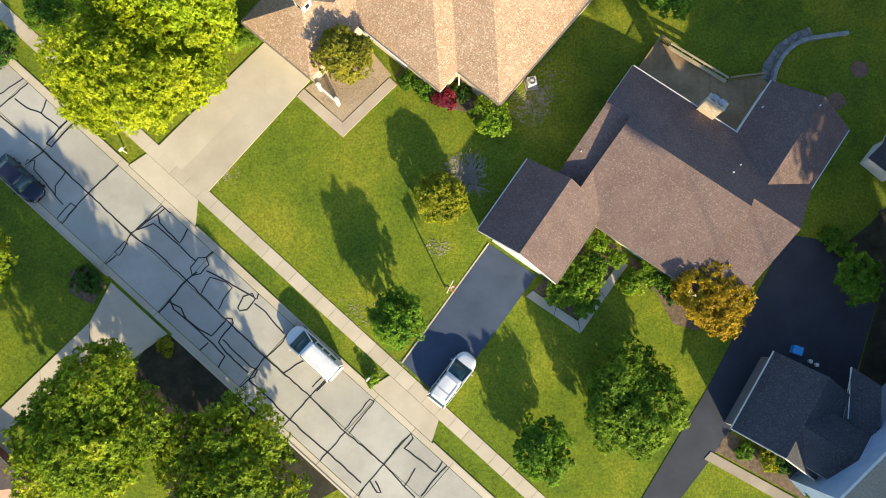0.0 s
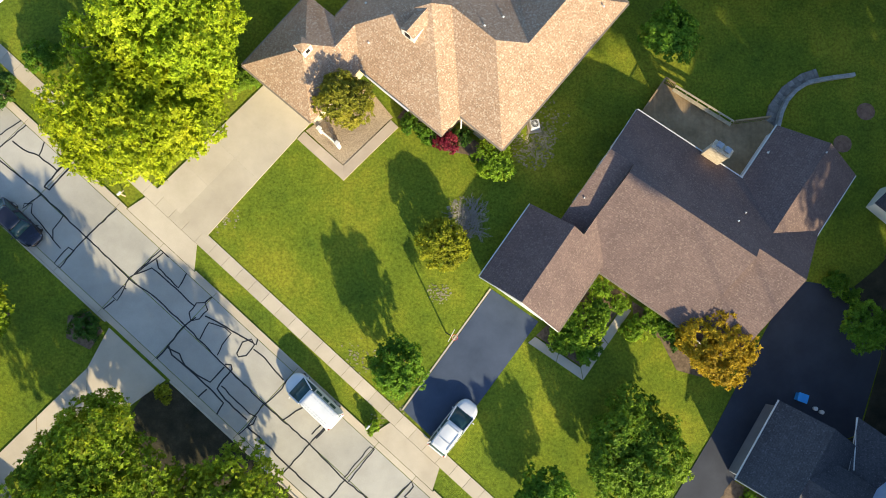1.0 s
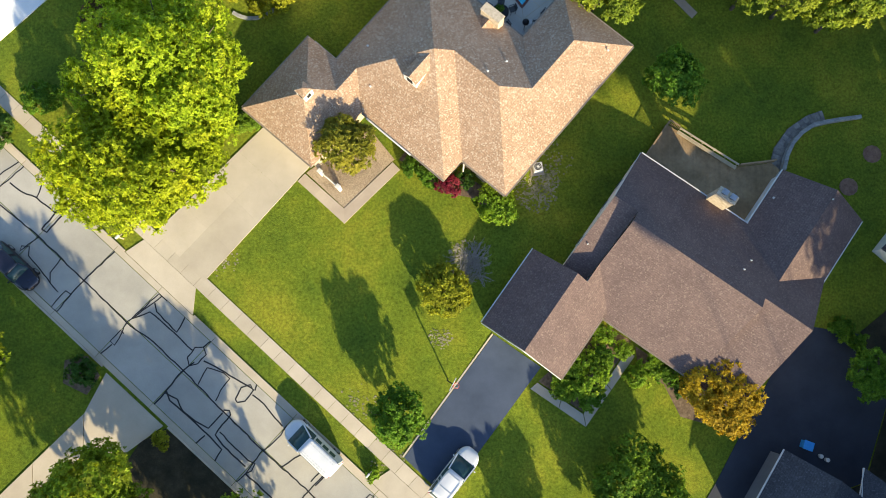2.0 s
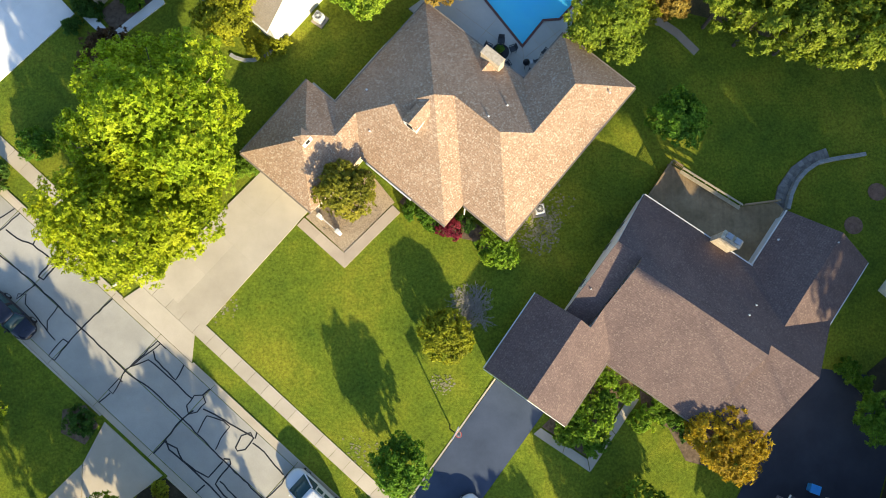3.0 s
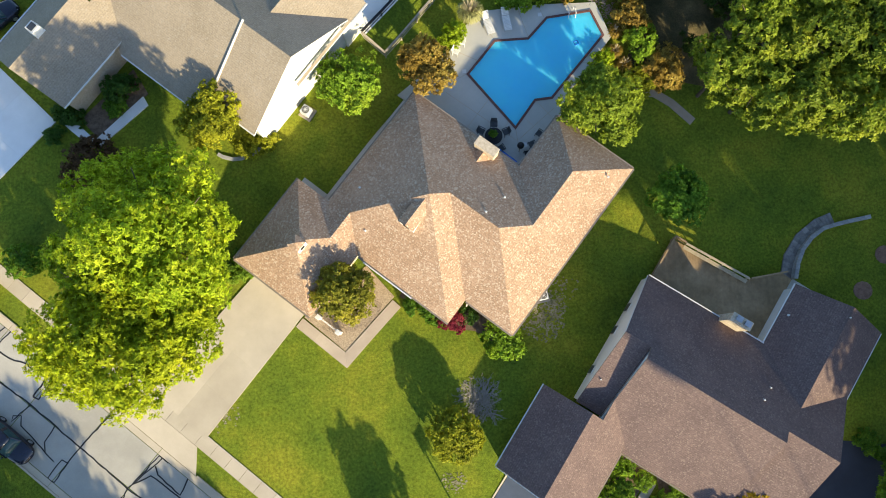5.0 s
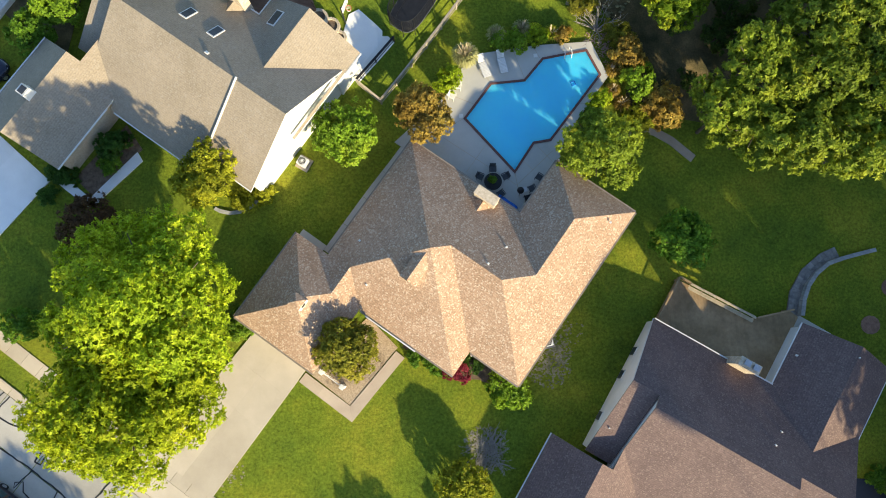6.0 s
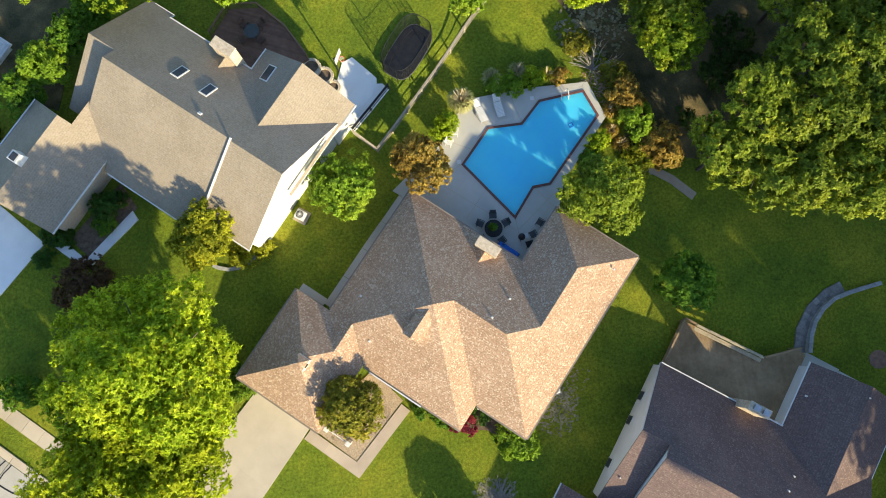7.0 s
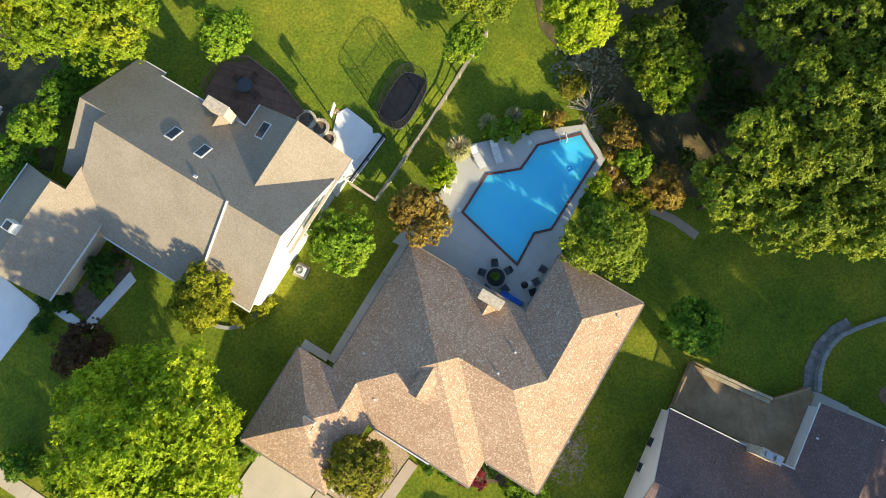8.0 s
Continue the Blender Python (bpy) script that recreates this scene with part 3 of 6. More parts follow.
road = tagged(empty("road"), "pale concrete street with tar-sealed cracks", "street", kind="structure")
slab("roadbed", street_rect(-70, 80, -7.4, 0.5), M_TAR, -0.01, 0.3, road, "dark joint filler under the slabs")
joints = [-70, -58, -46, -37, -31.8, -26.8, -21.5, -16.1, -11.0, -4.85, 4.5, 9.5, 13.7, 17.9, 22.2, 27, 32, 38, 46, 58, 80]
for a, b in zip(joints, joints[1:]):
    for n0, n1 in ((-6.85, -3.5), (-3.5, -0.05)):
        slab("road_slab", street_rect(a + 0.03, b - 0.03, n0 + 0.03, n1 - 0.03), M_ROAD, 0.03, 0.2, road)
    for n0, n1 in ((-7.38, -6.87), (-0.03, 0.48)):
        slab("gutter_slab", street_rect(a + 0.02, b - 0.02, n0, n1), M_CONC, 0.045, 0.2, road, "paler gutter slab")


def tar(*pts):
    """One sealed crack in street coordinates, drawn as a wandering tar band."""
    P = []
    for (s0, n0), (s1, n1) in zip(pts, pts[1:]):
        k = max(1, int(math.hypot(s1 - s0, n1 - n0) / 0.45))
        for i in range(k):
            f = i / k
            j = 0.05 if 0 < i else 0.0
            P.append(st(s0 + (s1 - s0) * f + random.uniform(-j, j), n0 + (n1 - n0) * f + random.uniform(-j, j)))
    P.append(st(*pts[-1]))
    v, f = ribbon(P, random.uniform(0.09, 0.135), 0.042, 0.02)
    piece("tar_band", mesh_of("tar_band", v, f, M_TAR), road)


tar((-26.3, -3.7), (-21.4, -3.4), (-16.1, -3.5), (-10.7, -3.6), (-8.8, -3.3), (-4.9, -3.3), (-0.2, -3.5), (4.5, -3.6), (9.5, -3.5), (13.7, -3.7), (17.9, -3.5), (21.7, -3.8))
tar((-27.6, -2.4), (-27.1, 0.4))
tar((-26.8, -3.2), (-26.5, 0.5))
tar((-26.4, -1.8), (-25.2, -1.7), (-23.9, -1.2), (-21.8, -1.1), (-21.8, -0.0))
tar((-23.9, -1.2), (-24.5, 0.2))
tar((-21.7, -2.8), (-21.9, 0.0), (-21.3, 0.1), (-21.2, -2.7), (-21.7, -2.8))
tar((-21.4, -3.4), (-21.6, -4.4), (-21.7, -5.3), (-21.9, -4.9), (-21.4, -4.5), (-20.9, -5.1), (-19.8, -5.2), (-18.0, -5.5), (-17.0, -5.6))
tar((-18.8, -3.5), (-18.6, -4.9), (-18.0, -5.5))
tar((-16.1, -3.5), (-16.0, 0.4))
tar((-16.1, -3.5), (-16.1, -4.9), (-15.9, -6.8), (-16.5, -6.9), (-16.6, -5.1), (-16.0, -5.0))
tar((-11.1, -3.5), (-10.4, 0.4), (-9.9, 0.4), (-9.9, -0.1), (-10.8, -0.1), (-11.0, -3.1))
tar((-11.1, -3.5), (-10.8, -4.4), (-10.5, -5.6), (-11.0, -5.6), (-11.0, -4.4), (-10.6, -4.4))
tar((-10.7, -5.7), (-10.9, -7.2))
tar((-10.5, -0.9), (-9.9, -1.3), (-7.5, -1.4), (-7.9, 0.1))
tar((-11.0, -3.1), (-10.3, -1.7), (-8.1, -1.6), (-5.5, -1.6))
tar((-5.4, -2.3), (-5.5, -1.3), (-5.0, -0.8), (-4.4, -1.1), (-4.4, -2.1), (-4.8, -2.7), (-5.4, -2.3))
tar((-5.0, -0.8), (-4.8, 0.2))
tar((-4.9, -3.3), (-4.7, -2.2))
tar((-4.9, -3.3), (-4.8, -5.2), (-4.7, -7.2))
tar((-3.2, -3.3), (-3.6, -1.8))
tar((-1.2, -3.3), (-1.5, -2.4), (-1.6, -1.2), (-2.3, -1.2), (-3.6, -1.8))
tar((-4.2, -1.6), (-3.2, -1.3), (-0.8, -0.8), (0.6, -0.5), (0.2, 0.3))
tar((-0.1, -2.1), (-0.4, -1.1), (0.0, -0.4), (0.5, -0.6), (0.6, -1.7), (0.2, -2.2), (-0.1, -2.1))
tar((0.7, -0.9), (1.9, -0.8), (4.3, -1.1))
tar((-4.7, -5.6), (-3.6, -5.3), (-2.6, -5.7), (-1.3, -5.6), (-0.1, -5.3), (-0.1, -3.6))
tar((-4.8, -5.4), (-4.0, -5.8), (-1.6, -5.7), (0.1, -5.7), (1.9, -5.8), (2.2, -7.4))
tar((-0.2, -3.4), (0.2, -3.1), (0.5, -3.3), (0.6, -4.9), (0.7, -5.3), (1.8, -5.5), (4.3, -5.5))
tar((0.8, -4.9), (4.1, -5.0), (4.7, -4.8), (4.9, -5.4), (4.7, -5.9))
tar((4.5, -3.6), (4.7, -1.7), (4.5, -0.8))
tar((4.4, -3.5), (4.7, -5.9), (4.5, -7.6))
tar((0.1, -5.9), (0.0, -7.4))
tar((4.7, -5.9), (7.0, -5.9), (9.3, -6.0), (11.6, -6.0), (13.7, -5.9), (17.5, -5.9))
tar((9.5, -3.5), (9.5, -1.6))
tar((9.6, -2.8), (9.7, -1.2), (9.2, -1.1), (9.1, -2.8))
tar((9.5, -3.5), (9.5, -6.8))
tar((6.5, -3.6), (6.8, -2.3), (7.3, -1.2))
tar((13.5, -3.6), (13.4, -0.3), (13.8, -0.2), (14.0, -3.6))
tar((13.7, -3.7), (13.7, -5.9), (13.7, -7.6))
tar((17.9, -3.5), (17.8, -1.1), (17.9, -0.1), (18.3, -0.3), (18.3, -1.4), (20.0, -1.2), (21.6, -1.1), (21.4, 0.1), (22.0, 0.3), (21.9, -1.4), (22.0, -3.4))
tar((17.9, -3.5), (18.0, -6.4), (18.1, -7.0))
tar((18.0, -5.3), (19.0, -5.6), (19.3, -5.4), (18.3, -5.0))
tar((20.1, -2.0), (20.4, -3.7))

sidewalk = tagged(empty("sidewalk"), "narrow concrete sidewalk slabs beside the lawns", "sidewalk", kind="structure")
for k in range(-26, 34):
    s0 = k * 1.53
    slab("sidewalk_slab", street_rect(s0 + 0.012, s0 + 1.518, 2.32, 3.5), M_CONC, 0.075 + random.uniform(-0.008, 0.008), 0.16, sidewalk)
for n, gaps in ((0.55, [(-15.4, -7.4), (12.6, 19.8)]), (-7.45, [(-10.0, -2.6)])):
    edges = [-70] + [v for gap in gaps for v in gap] + [80]
    for a, b in zip(edges[::2], edges[1::2]):
        slab("curb", street_rect(a, b, n - 0.08, n + 0.08), M_CONC, 0.13, 0.3, label="low concrete curb along the street", category="curb", kind="structure")

# ---- drives and walks ----
def panels(name, label, quads, mat, up, category="driveway"):
    """A paved area of separate cast panels."""
    ob = tagged(empty(name), label, category, kind="structure")
    for q in quads:
        c = Vector((sum(p[0] for p in q) / len(q), sum(p[1] for p in q) / len(q)))
        slab("panel", [tuple(c + (Vector(p) - c) * 0.9988) for p in q], mat, up, 0.16, ob)
    return ob


def grid_quads(a, b, c, d, nu, nv):
    """Split the four-sided area a b c d into nu x nv panels."""
    a, b, c, d = map(Vector, (a, b, c, d))
    at = lambda u, v: tuple((a * (1 - u) + b * u) * (1 - v) + (d * (1 - u) + c * u) * v)
    return [[at(i / nu, j / nv), at((i + 1) / nu, j / nv), at((i + 1) / nu, (j + 1) / nv), at(i / nu, (j + 1) / nv)] for i in range(nu) for j in range(nv)]


panels("driveway", "wide pale concrete driveway to a garage", grid_quads((-15.5, 27.0), (-11.5, 23.6), (-20.2, 13.5), (-24.4, 17.6), 2, 4), M_CONC, 0.09)
panels("driveway_apron", "pale concrete driveway apron at the street",
       [[st(-8.9, 2.3), st(-14.9, 2.3), st(-15.3, 0.52), st(-7.5, 0.52)]], M_CONC, 0.075)
slab("driveway", [(4.2, 9.3), (8.2, 6.6), (2.7, -0.8), (0.45, -4.35), (-3.25, -0.9)], M_ASPHALT, 0.05, label="black asphalt driveway in front of a garage", category="driveway", kind="structure")
panels("driveway_apron", "pale concrete driveway apron at the street",
       [[st(13.3, 2.3), st(18.9, 2.3), st(19.7, 0.52), st(12.8, 0.52)]], M_CONC, 0.08)
v, f = ribbon([(4.1, 9.35), (-3.35, -0.85)], 0.13, 0.08, 0.15)
tagged(piece("edging", mesh_of("edging", v, f, M_CONC)), "pale concrete edging strip beside the asphalt drive", "edging", kind="structure")
slab("driveway", [(30.7, 10.4), (36.4, 9.6), (38.5, 4), (36, -3), (25.2, -6.6), (20.5, -12.3), (14, -19), (10.5, -16.5), (17.1, -12.3), (23.0, -3.2)], M_ASPHALTDARK, 0.05, label="long black asphalt driveway with a turning court", category="driveway", kind="structure")
panels("driveway", "concrete driveway across the street", [[(-27.9, 5.9), (-23.1, 1.6), (-25.9, -0.5), (-29.4, -0.7), (-29.5, 2.6)], [(-29.55, 2.55), (-29.45, -0.75), (-33.2, -4.0), (-33.4, -1.4)],
                                                           [(-33.45, -1.45), (-33.25, -4.05), (-44, -14), (-47, -11.5), (-36.5, -4.6)]], M_CONC, 0.09)
panels("driveway", "pale concrete driveway", grid_quads((-37.2, 45.9), (-31.9, 40.3), (-40.5, 31.5), (-46.0, 37.0), 2, 3), M_PALECONC, 0.09)
panels("garden_walk", "pinkish concrete walk with a corner beside a gravel bed", [[(-12.0, 22.82), (-12.6, 22.15), (-11.2, 20.9), (-10.6, 21.58)], [(-10.6, 21.58), (-11.2, 20.9), (-8.55, 18.55), (-8.6, 19.85)],
       [(-8.6, 19.85), (-8.55, 18.55), (-6.25, 20.93), (-6.9, 21.55)], [(-6.9, 21.55), (-6.25, 20.93), (-3.9, 23.3), (-4.54, 23.93)]], M_WALKPINK, 0.1, "path")
panels("garden_walk", "concrete garden walk with a corner to the porch", [[(7.3, 4.8), (9.7, 3.2), (9.9, 3.95), (7.9, 5.3)], [(9.75, 3.17), (12.0, 1.65), (11.8, 2.7), (9.95, 3.92)],
       [(12.05, 1.7), (14.2, 4.7), (13.7, 5.3), (11.85, 2.75)], [(14.25, 4.75), (16.3, 7.6), (15.6, 7.95), (13.75, 5.35)]], M_CONC, 0.1, "path")
panels("garden_walk", "straight concrete walk beside a flower bed", grid_quads((22.6, -9.05), (33.0, -14.8), (33.4, -14.0), (23.2, -8.45), 6, 1), M_WALKTAN, 0.1, "path")
panels("garden_walk", "concrete walk from the drive into a planted court", [[(-31.2, 40.0), (-30.6, 39.4), (-28.9, 37.9), (-28.7, 38.6), (-30.0, 39.9)], [(-28.65, 38.65), (-28.3, 38.0), (-24.3, 41.4), (-24.7, 42.2)]], M_PALECONC, 0.1, "path")
def at_a(x, y):
    p = pose(-6.47, 26.87, 0, 0, 0, -40) @ Vector((x, y, 0))
    return p.x, p.y


panels("side_walk", "grey concrete side walk along the house wall", [[at_a(*p) for p in rect(*q)] for q in
       [(-6.4, -4.8, y0 + 0.01, y0 + 2.76) for y0 in (2.3, 5.08, 7.86, 10.64)] + [(-8.8, -6.42, 2.1, 2.75), (-8.8, -8.0, -1.2, 2.08)]], M_PATIO, 0.08, "path")
slab("gravel_bed", [(-11.9, 22.9), (-6.6, 26.9), (-4.4, 24.2), (-8.6, 19.9)], M_GRAVEL, 0.06, label="tan gravel bed in the corner of the house", category="gravel bed", kind="structure")
slab("planting_bed", [(8.0, 5.4), (13.3, 10.4), (16.0, 8.9), (15.4, 7.9), (11.75, 2.9)], M_MULCH, 0.05, label="dark mulch bed filled with shrubs", category="flower bed", kind="structure")
slab("planting_bed", [(16.4, 8.4), (23.5, 3.8), (22.4, 1.9), (20.2, 2.5), (18.8, 5.2), (16.6, 6.3)], M_MULCH, 0.05, label="mulch bed along the front wall", category="flower bed", kind="structure")
slab("planting_bed", [(24.7, -6.7), (23.4, -8.3), (33, -13.5), (34, -11.5), (28, -8.6)], M_MULCH, 0.05, label="brown mulch bed along the house front", category="flower bed", kind="structure")
slab("planting_bed", [(-4.0, 24.2), (0.1, 21.3), (2.1, 21.0), (3.6, 20.0), (5.2, 20.6), (1.4, 23.2), (-3.4, 25.0)], M_MULCH, 0.05, label="mulch bed with low shrubs along the eaves", category="flower bed", kind="structure")
v, f = ribbon([(-18.6, 36.95), (-18.2, 36.7), (-17.4, 36.45), (-16.6, 36.5), (-15.7, 36.85), (-15.0, 37.4)], 0.3, 0.16, 0.35)
tagged(piece("stone_edging", mesh_of("stone_edging", v, f, M_STONEWALL)), "curved grey stone edging round golden shrubs", "edging", kind="structure")
v, f = ribbon([(16.6, 6.5), (17.33, 6.48), (18.3, 6.1), (18.97, 5.6), (19.5, 4.95), (19.93, 4.13), (20.6, 3.2), (21.4, 2.56)], 0.75, 0.07, 0.12)
tagged(piece("bed_edge", mesh_of("bed_edge", v, f, M_MULCH)), "curved brown mulch edge of a front bed", "mulch edge", kind="structure")
slab("planting_bed", [(-29.9, 40.4), (-25.5, 44.6), (-24.3, 42.4), (-28.5, 38.8)], M_MULCH, 0.05, label="planted court bed in the shade of the house", category="flower bed", kind="structure")
# Dark sheet under the street trees, their shade put into its colour.
slab("planting_bed", [(-24.4, -6.8), (-22.3, -12.2), (-10.2, -12.1), (-8.4, -11.2), (-12.2, -7.1), (-16.9, -3.4), (-22.9, 1.4), (-24.9, 0.3), (-25.8, -1.1)], M_SHADESOIL, 0.04, label="bare soil and leaf litter, street tree shade in its colour", category="soil", kind="structure")
slab("garden_walk", [(-36.7, -8.8), (-34.8, -10.5), (-34.1, -10.2), (-36.2, -5.5), (-37.0, -4.8)], M_CONC, 0.1, label="concrete walk to a front door", category="path", kind="structure")
# Soil sheet darkens the lawn here, standing in for deep shade under shrubs.
slab("planting_bed", [(-36.5, 66.0), (-36.6, 56.5), (-32.8, 52.4), (-30.1, 51.3), (-28.8, 56.0), (-28.1, 60.6), (-26.7, 64.7)], M_SOIL, 0.04, label="soil under shrubs beside the grey house, laid in place of shade", category="soil", kind="structure")
slab("planting_bed", [st(-11.5, -7.7), st(-9.6, -8.2), st(-9.3, -10.0), st(-11.4, -10.6), st(-12.6, -9.2)], M_MULCH, 0.05, label="round mulch bed at a drive corner", category="flower bed", kind="structure")
slab("woodland_floor", [(15.5, 52.5), (17.5, 50.0), (17.5, 45.5), (16.8, 43.0), (19.5, 42.4), (23.5, 41.5), (30, 39.5), (60, 36), (60, 90), (11.5, 75), (12.2, 58)], M_SOIL, 0.03, label="brown leaf litter under the trees", category="woodland floor", kind="structure")
# Dark sheet laid beside the court, deep tree shade put into its colour.
slab("woodland_floor", [(36.3, 9.8), (38.6, 4), (36.2, -3), (31.5, -4.8), (38, -9), (60, -5), (60, 22), (42, 15), (38.5, 11.5)], M_SHADESOIL, 0.03, label="ground under trees beside the court, shade painted into it", category="woodland floor", kind="structure")
v, f = ribbon([(16.4, 40.5), (17.6, 41.1), (19.3, 40.95), (20.8, 40.0), (22.6, 38.3)], 0.75, 0.05, 0.1)
tagged(piece("garden_path", mesh_of("garden_path", v, f, M_WALKTAN)), "curved pale garden path at the edge of the woods", "path", kind="structure")
for x, y in ((38.15, 25.6), (35.85, 22.6)):
    slab("mulch_ring", [(x + 0.85 * math.cos(k * 0.5236), y + 0.8 * math.sin(k * 0.5236)) for k in range(12)], M_REDMULCH, 0.05, label="round red-brown mulch ring in the lawn", category="mulch ring", kind="structure")
def flakes(name, label, category, x, y, r, count, size, mat, seed, up=0.02, high=0.012):
    """Loose low pieces strewn round a spot, thinning outward: one mesh."""
    g = random.Random(seed)
    vs, fs = [], []
    for _ in range(count):
        d, t = r * g.random() ** 0.8, g.uniform(0, 6.28)
        cx, cy, s, n, k = x + d * math.cos(t), y + d * math.sin(t), size * g.uniform(0.5, 1.4), 6, len(vs)
        turn, z = g.uniform(0, 6.28), G(cx, cy) + up
        rim = [(cx + s * g.uniform(0.55, 1) * math.cos(turn + 1.047 * i), cy + s * g.uniform(0.4, 0.8) * math.sin(turn + 1.047 * i)) for i in range(n)]
        vs += [(p, q, z - 0.05) for p, q in rim] + [(cx + (p - cx) * 0.7, cy + (q - cy) * 0.7, z + high) for p, q in rim]
        fs += [(k + i, k + (i + 1) % n, k + n + (i + 1) % n, k + n + i) for i in range(n)] + [tuple(range(k + n, k + 2 * n))]
    return tagged(piece(name, mesh_of(name, vs, fs, mat)), label, category, kind="stuff")


for x, y, r, n in ((2.0, 15.4, 1.9, 420), (7.9, 21.6, 1.9, 420), (9.0, 22.8, 1.2, 160), (-0.3, 9.0, 1.0, 90), (-7.2, 3.6, 1.6, 60), (9.6, 24.6, 1.6, 60), (-18.6, 15.2, 1.4, 60), (-4.4, -1.4, 1.6, 80)):
    flakes("dry_grass", "thin dry tufts in the lawn", "dry grass", x, y, r, n, 0.13, M_DRY, int(x * 10) + 99)
flakes("gravel", "tan pebbles and small stones", "gravel", -7.7, 23.6, 2.2, 900, 0.05, M_GRAVEL, 5, 0.075, 0.03)
flakes("gravel", "tan pebbles and small stones", "gravel", -9.2, 22.4, 1.3, 320, 0.05, M_GRAVEL, 6, 0.075, 0.03)

# ---- tan house ----
HA = pose(-6.47, 26.87, 0, 0, 0, -40)
house = tagged(empty("house", HA), "one-storey house with a tan shingled hip roof", "house")
EA, SA = 3.95, 0.55
roof(house, [hip(-5.3, 8.3, 0.1, 13.7, EA, SA), hip(1.5, 12.85, 2.35, 13.7, EA, SA, "esn"), hip(5.35, 12.85, 2.35, 19.0, EA, SA),
             hip(-8.45, -0.7, -6.0, 2.2, EA, SA), hip(-5.3, -0.7, -2.6, 6.0, EA, SA, "we")], M_TAN, "tan asphalt shingles", edge=M_TRIM)
walls(house, [(-4.9, 7.9, 0.5, 13.3), (7, 12.4, 2.8, 13.3), (5.8, 12.4, 12, 18.6), (-8.05, -1.1, -5.6, 1.8)], M_BRICK, [EA - 0.1] * 4, 0.0)
for a, b in (((-8.52, -6.0), (-8.52, 2.2)), ((-5.37, 2.3), (-5.37, 13.7)), ((-5.3, 13.77), (5.3, 13.77)), ((5.28, 13.8), (5.28, 19.0)), ((5.35, 19.07), (12.85, 19.07)),
             ((12.92, 2.35), (12.92, 19.0)), ((8.4, 2.28), (12.85, 2.28)), ((-0.6, 0.03), (8.3, 0.03)), ((-8.45, -6.07), (-0.7, -6.07))):
    strip("gutter", house, M_TRIM, (*a, EA - 0.07), (*b, EA - 0.07))
strip("gutter", house, M_WHITE, (0.0, -0.06, EA - 0.04), (4.8, -0.06, EA - 0.04), 0.1, 0.16, "white front gutter")
strip("downspout", house, M_WHITE, (8.6, 2.2, EA - 0.1), (8.6, 2.2, 1.2), 0.1, 0.08)
dormer(house, 1.45, 4.0, 1.3, EA + SA * 3.9, 7.0, 7.42, SA, M_TAN)
ridge_vent(house, -4.45, -2.0, 5.0, 6.75, 0.95, M_TAN)
chimney(house, 2.5, 13.0, 2.5, 5.6, 1.9, 0.75, M_CHIMNEY, 0)
piece("cricket", mesh_of("cricket", [(1.7, 12.6, 4.55), (3.3, 12.6, 4.55), (2.5, 11.6, 5.1), (2.5, 12.6, 5.15)], [(0, 2, 3), (2, 1, 3)], M_TAN), house, "small shingled saddle behind the chimney")
for x, y, z in ((6.06, 10.5, 5.75), (5.66, 8.5, 6.82), (-1.2, 2.0, 5.0), (11.6, 16.9, 4.9), (-3.7, 4.5, 4.9)):
    vent_pipe(house, x, y, z, M_WHITE)
bm = bmesh.new()
box(bm, -4.6, -5.63, 1.2, 3.4, 4.9, 0.08)
for k in range(3):
    box(bm, -4.6, -5.69, 1.72 + k * 0.55, 1.74 + k * 0.55, 4.9, 0.03)
part("garage_door", bm, M_WHITE, house, "white panelled garage door")
# courtyard fence stub with a white pillar
for x in (-0.5, 1.55):
    bm = bmesh.new()
    box(bm, x, -5.75, 1.0, 2.3, 0.3, 0.3, bevel=0.03)
    box(bm, x, -5.75, 2.3, 2.4, 0.4, 0.4, bevel=0.03)
    part("pillar", bm, M_CREAM, house, "white courtyard pillar")
strip("rail", house, M_CREAM, (-0.5, -5.75, 2.1), (1.55, -5.75, 2.1), 0.08, 0.1)
bm = bmesh.new()
for k in range(9):
    box(bm, -0.2 + k * 0.19, -5.75, 1.1, 2.05, 0.04, 0.04)
part("balusters", bm, M_WHITE, house)

# ---- brown house ----
HB = pose(14.89, 18.11, 0, 0, 0, -35)
house = tagged(empty("house", HB), "house with a brown shingled gable roof and a rear wing", "house")
front, back = (0, 0.614, 5.65 + 0.614 * 0.1), (0, -0.623, 5.65 - 0.623 * 0.1)
east_front = (0, 0.473, 5.09 - 0.473 * 0.8)
ext_front = (0, 0.49, 5.03 - 0.49 * 0.9)
roof(house, [(rect(-0.15, 11.5, -7.1, 6.4), [front, back]), (rect(11.5, 15.75, -7.1, 6.4), [east_front, back]), (rect(-2.35, -0.15, -5.5, 6.4), [ext_front, back]),
             (rect(8.25, 15.85, 0, 12.1), [(0.55, 0, 3.7 - 0.55 * 12.15), (-0.55, 0, 3.7 + 0.55 * 12.15)]),
             (rect(-5.15, 2.7, -13.2, -5.7), [(0.56, 0, 3.9 + 0.56 * 1.2), (-0.56, 0, 3.9 - 0.56 * 1.2)]),
             (rect(-0.15, 2.7, -5.7, -2.0), [(-0.56, 0, 3.9 - 0.56 * 1.2)])], M_BROWN, "brown asphalt shingles", edge=M_TRIM)
walls(house, [(0.3, 15.4, -6.7, 6.2), (-2.27, 0.3, -5.3, 6.25), (8.35, 15.5, 6, 11.8), (-4.8, 2.3, -12.9, -6)], M_SIDING, [1.4, 1.45, 1.4, 1.6], -3.0)
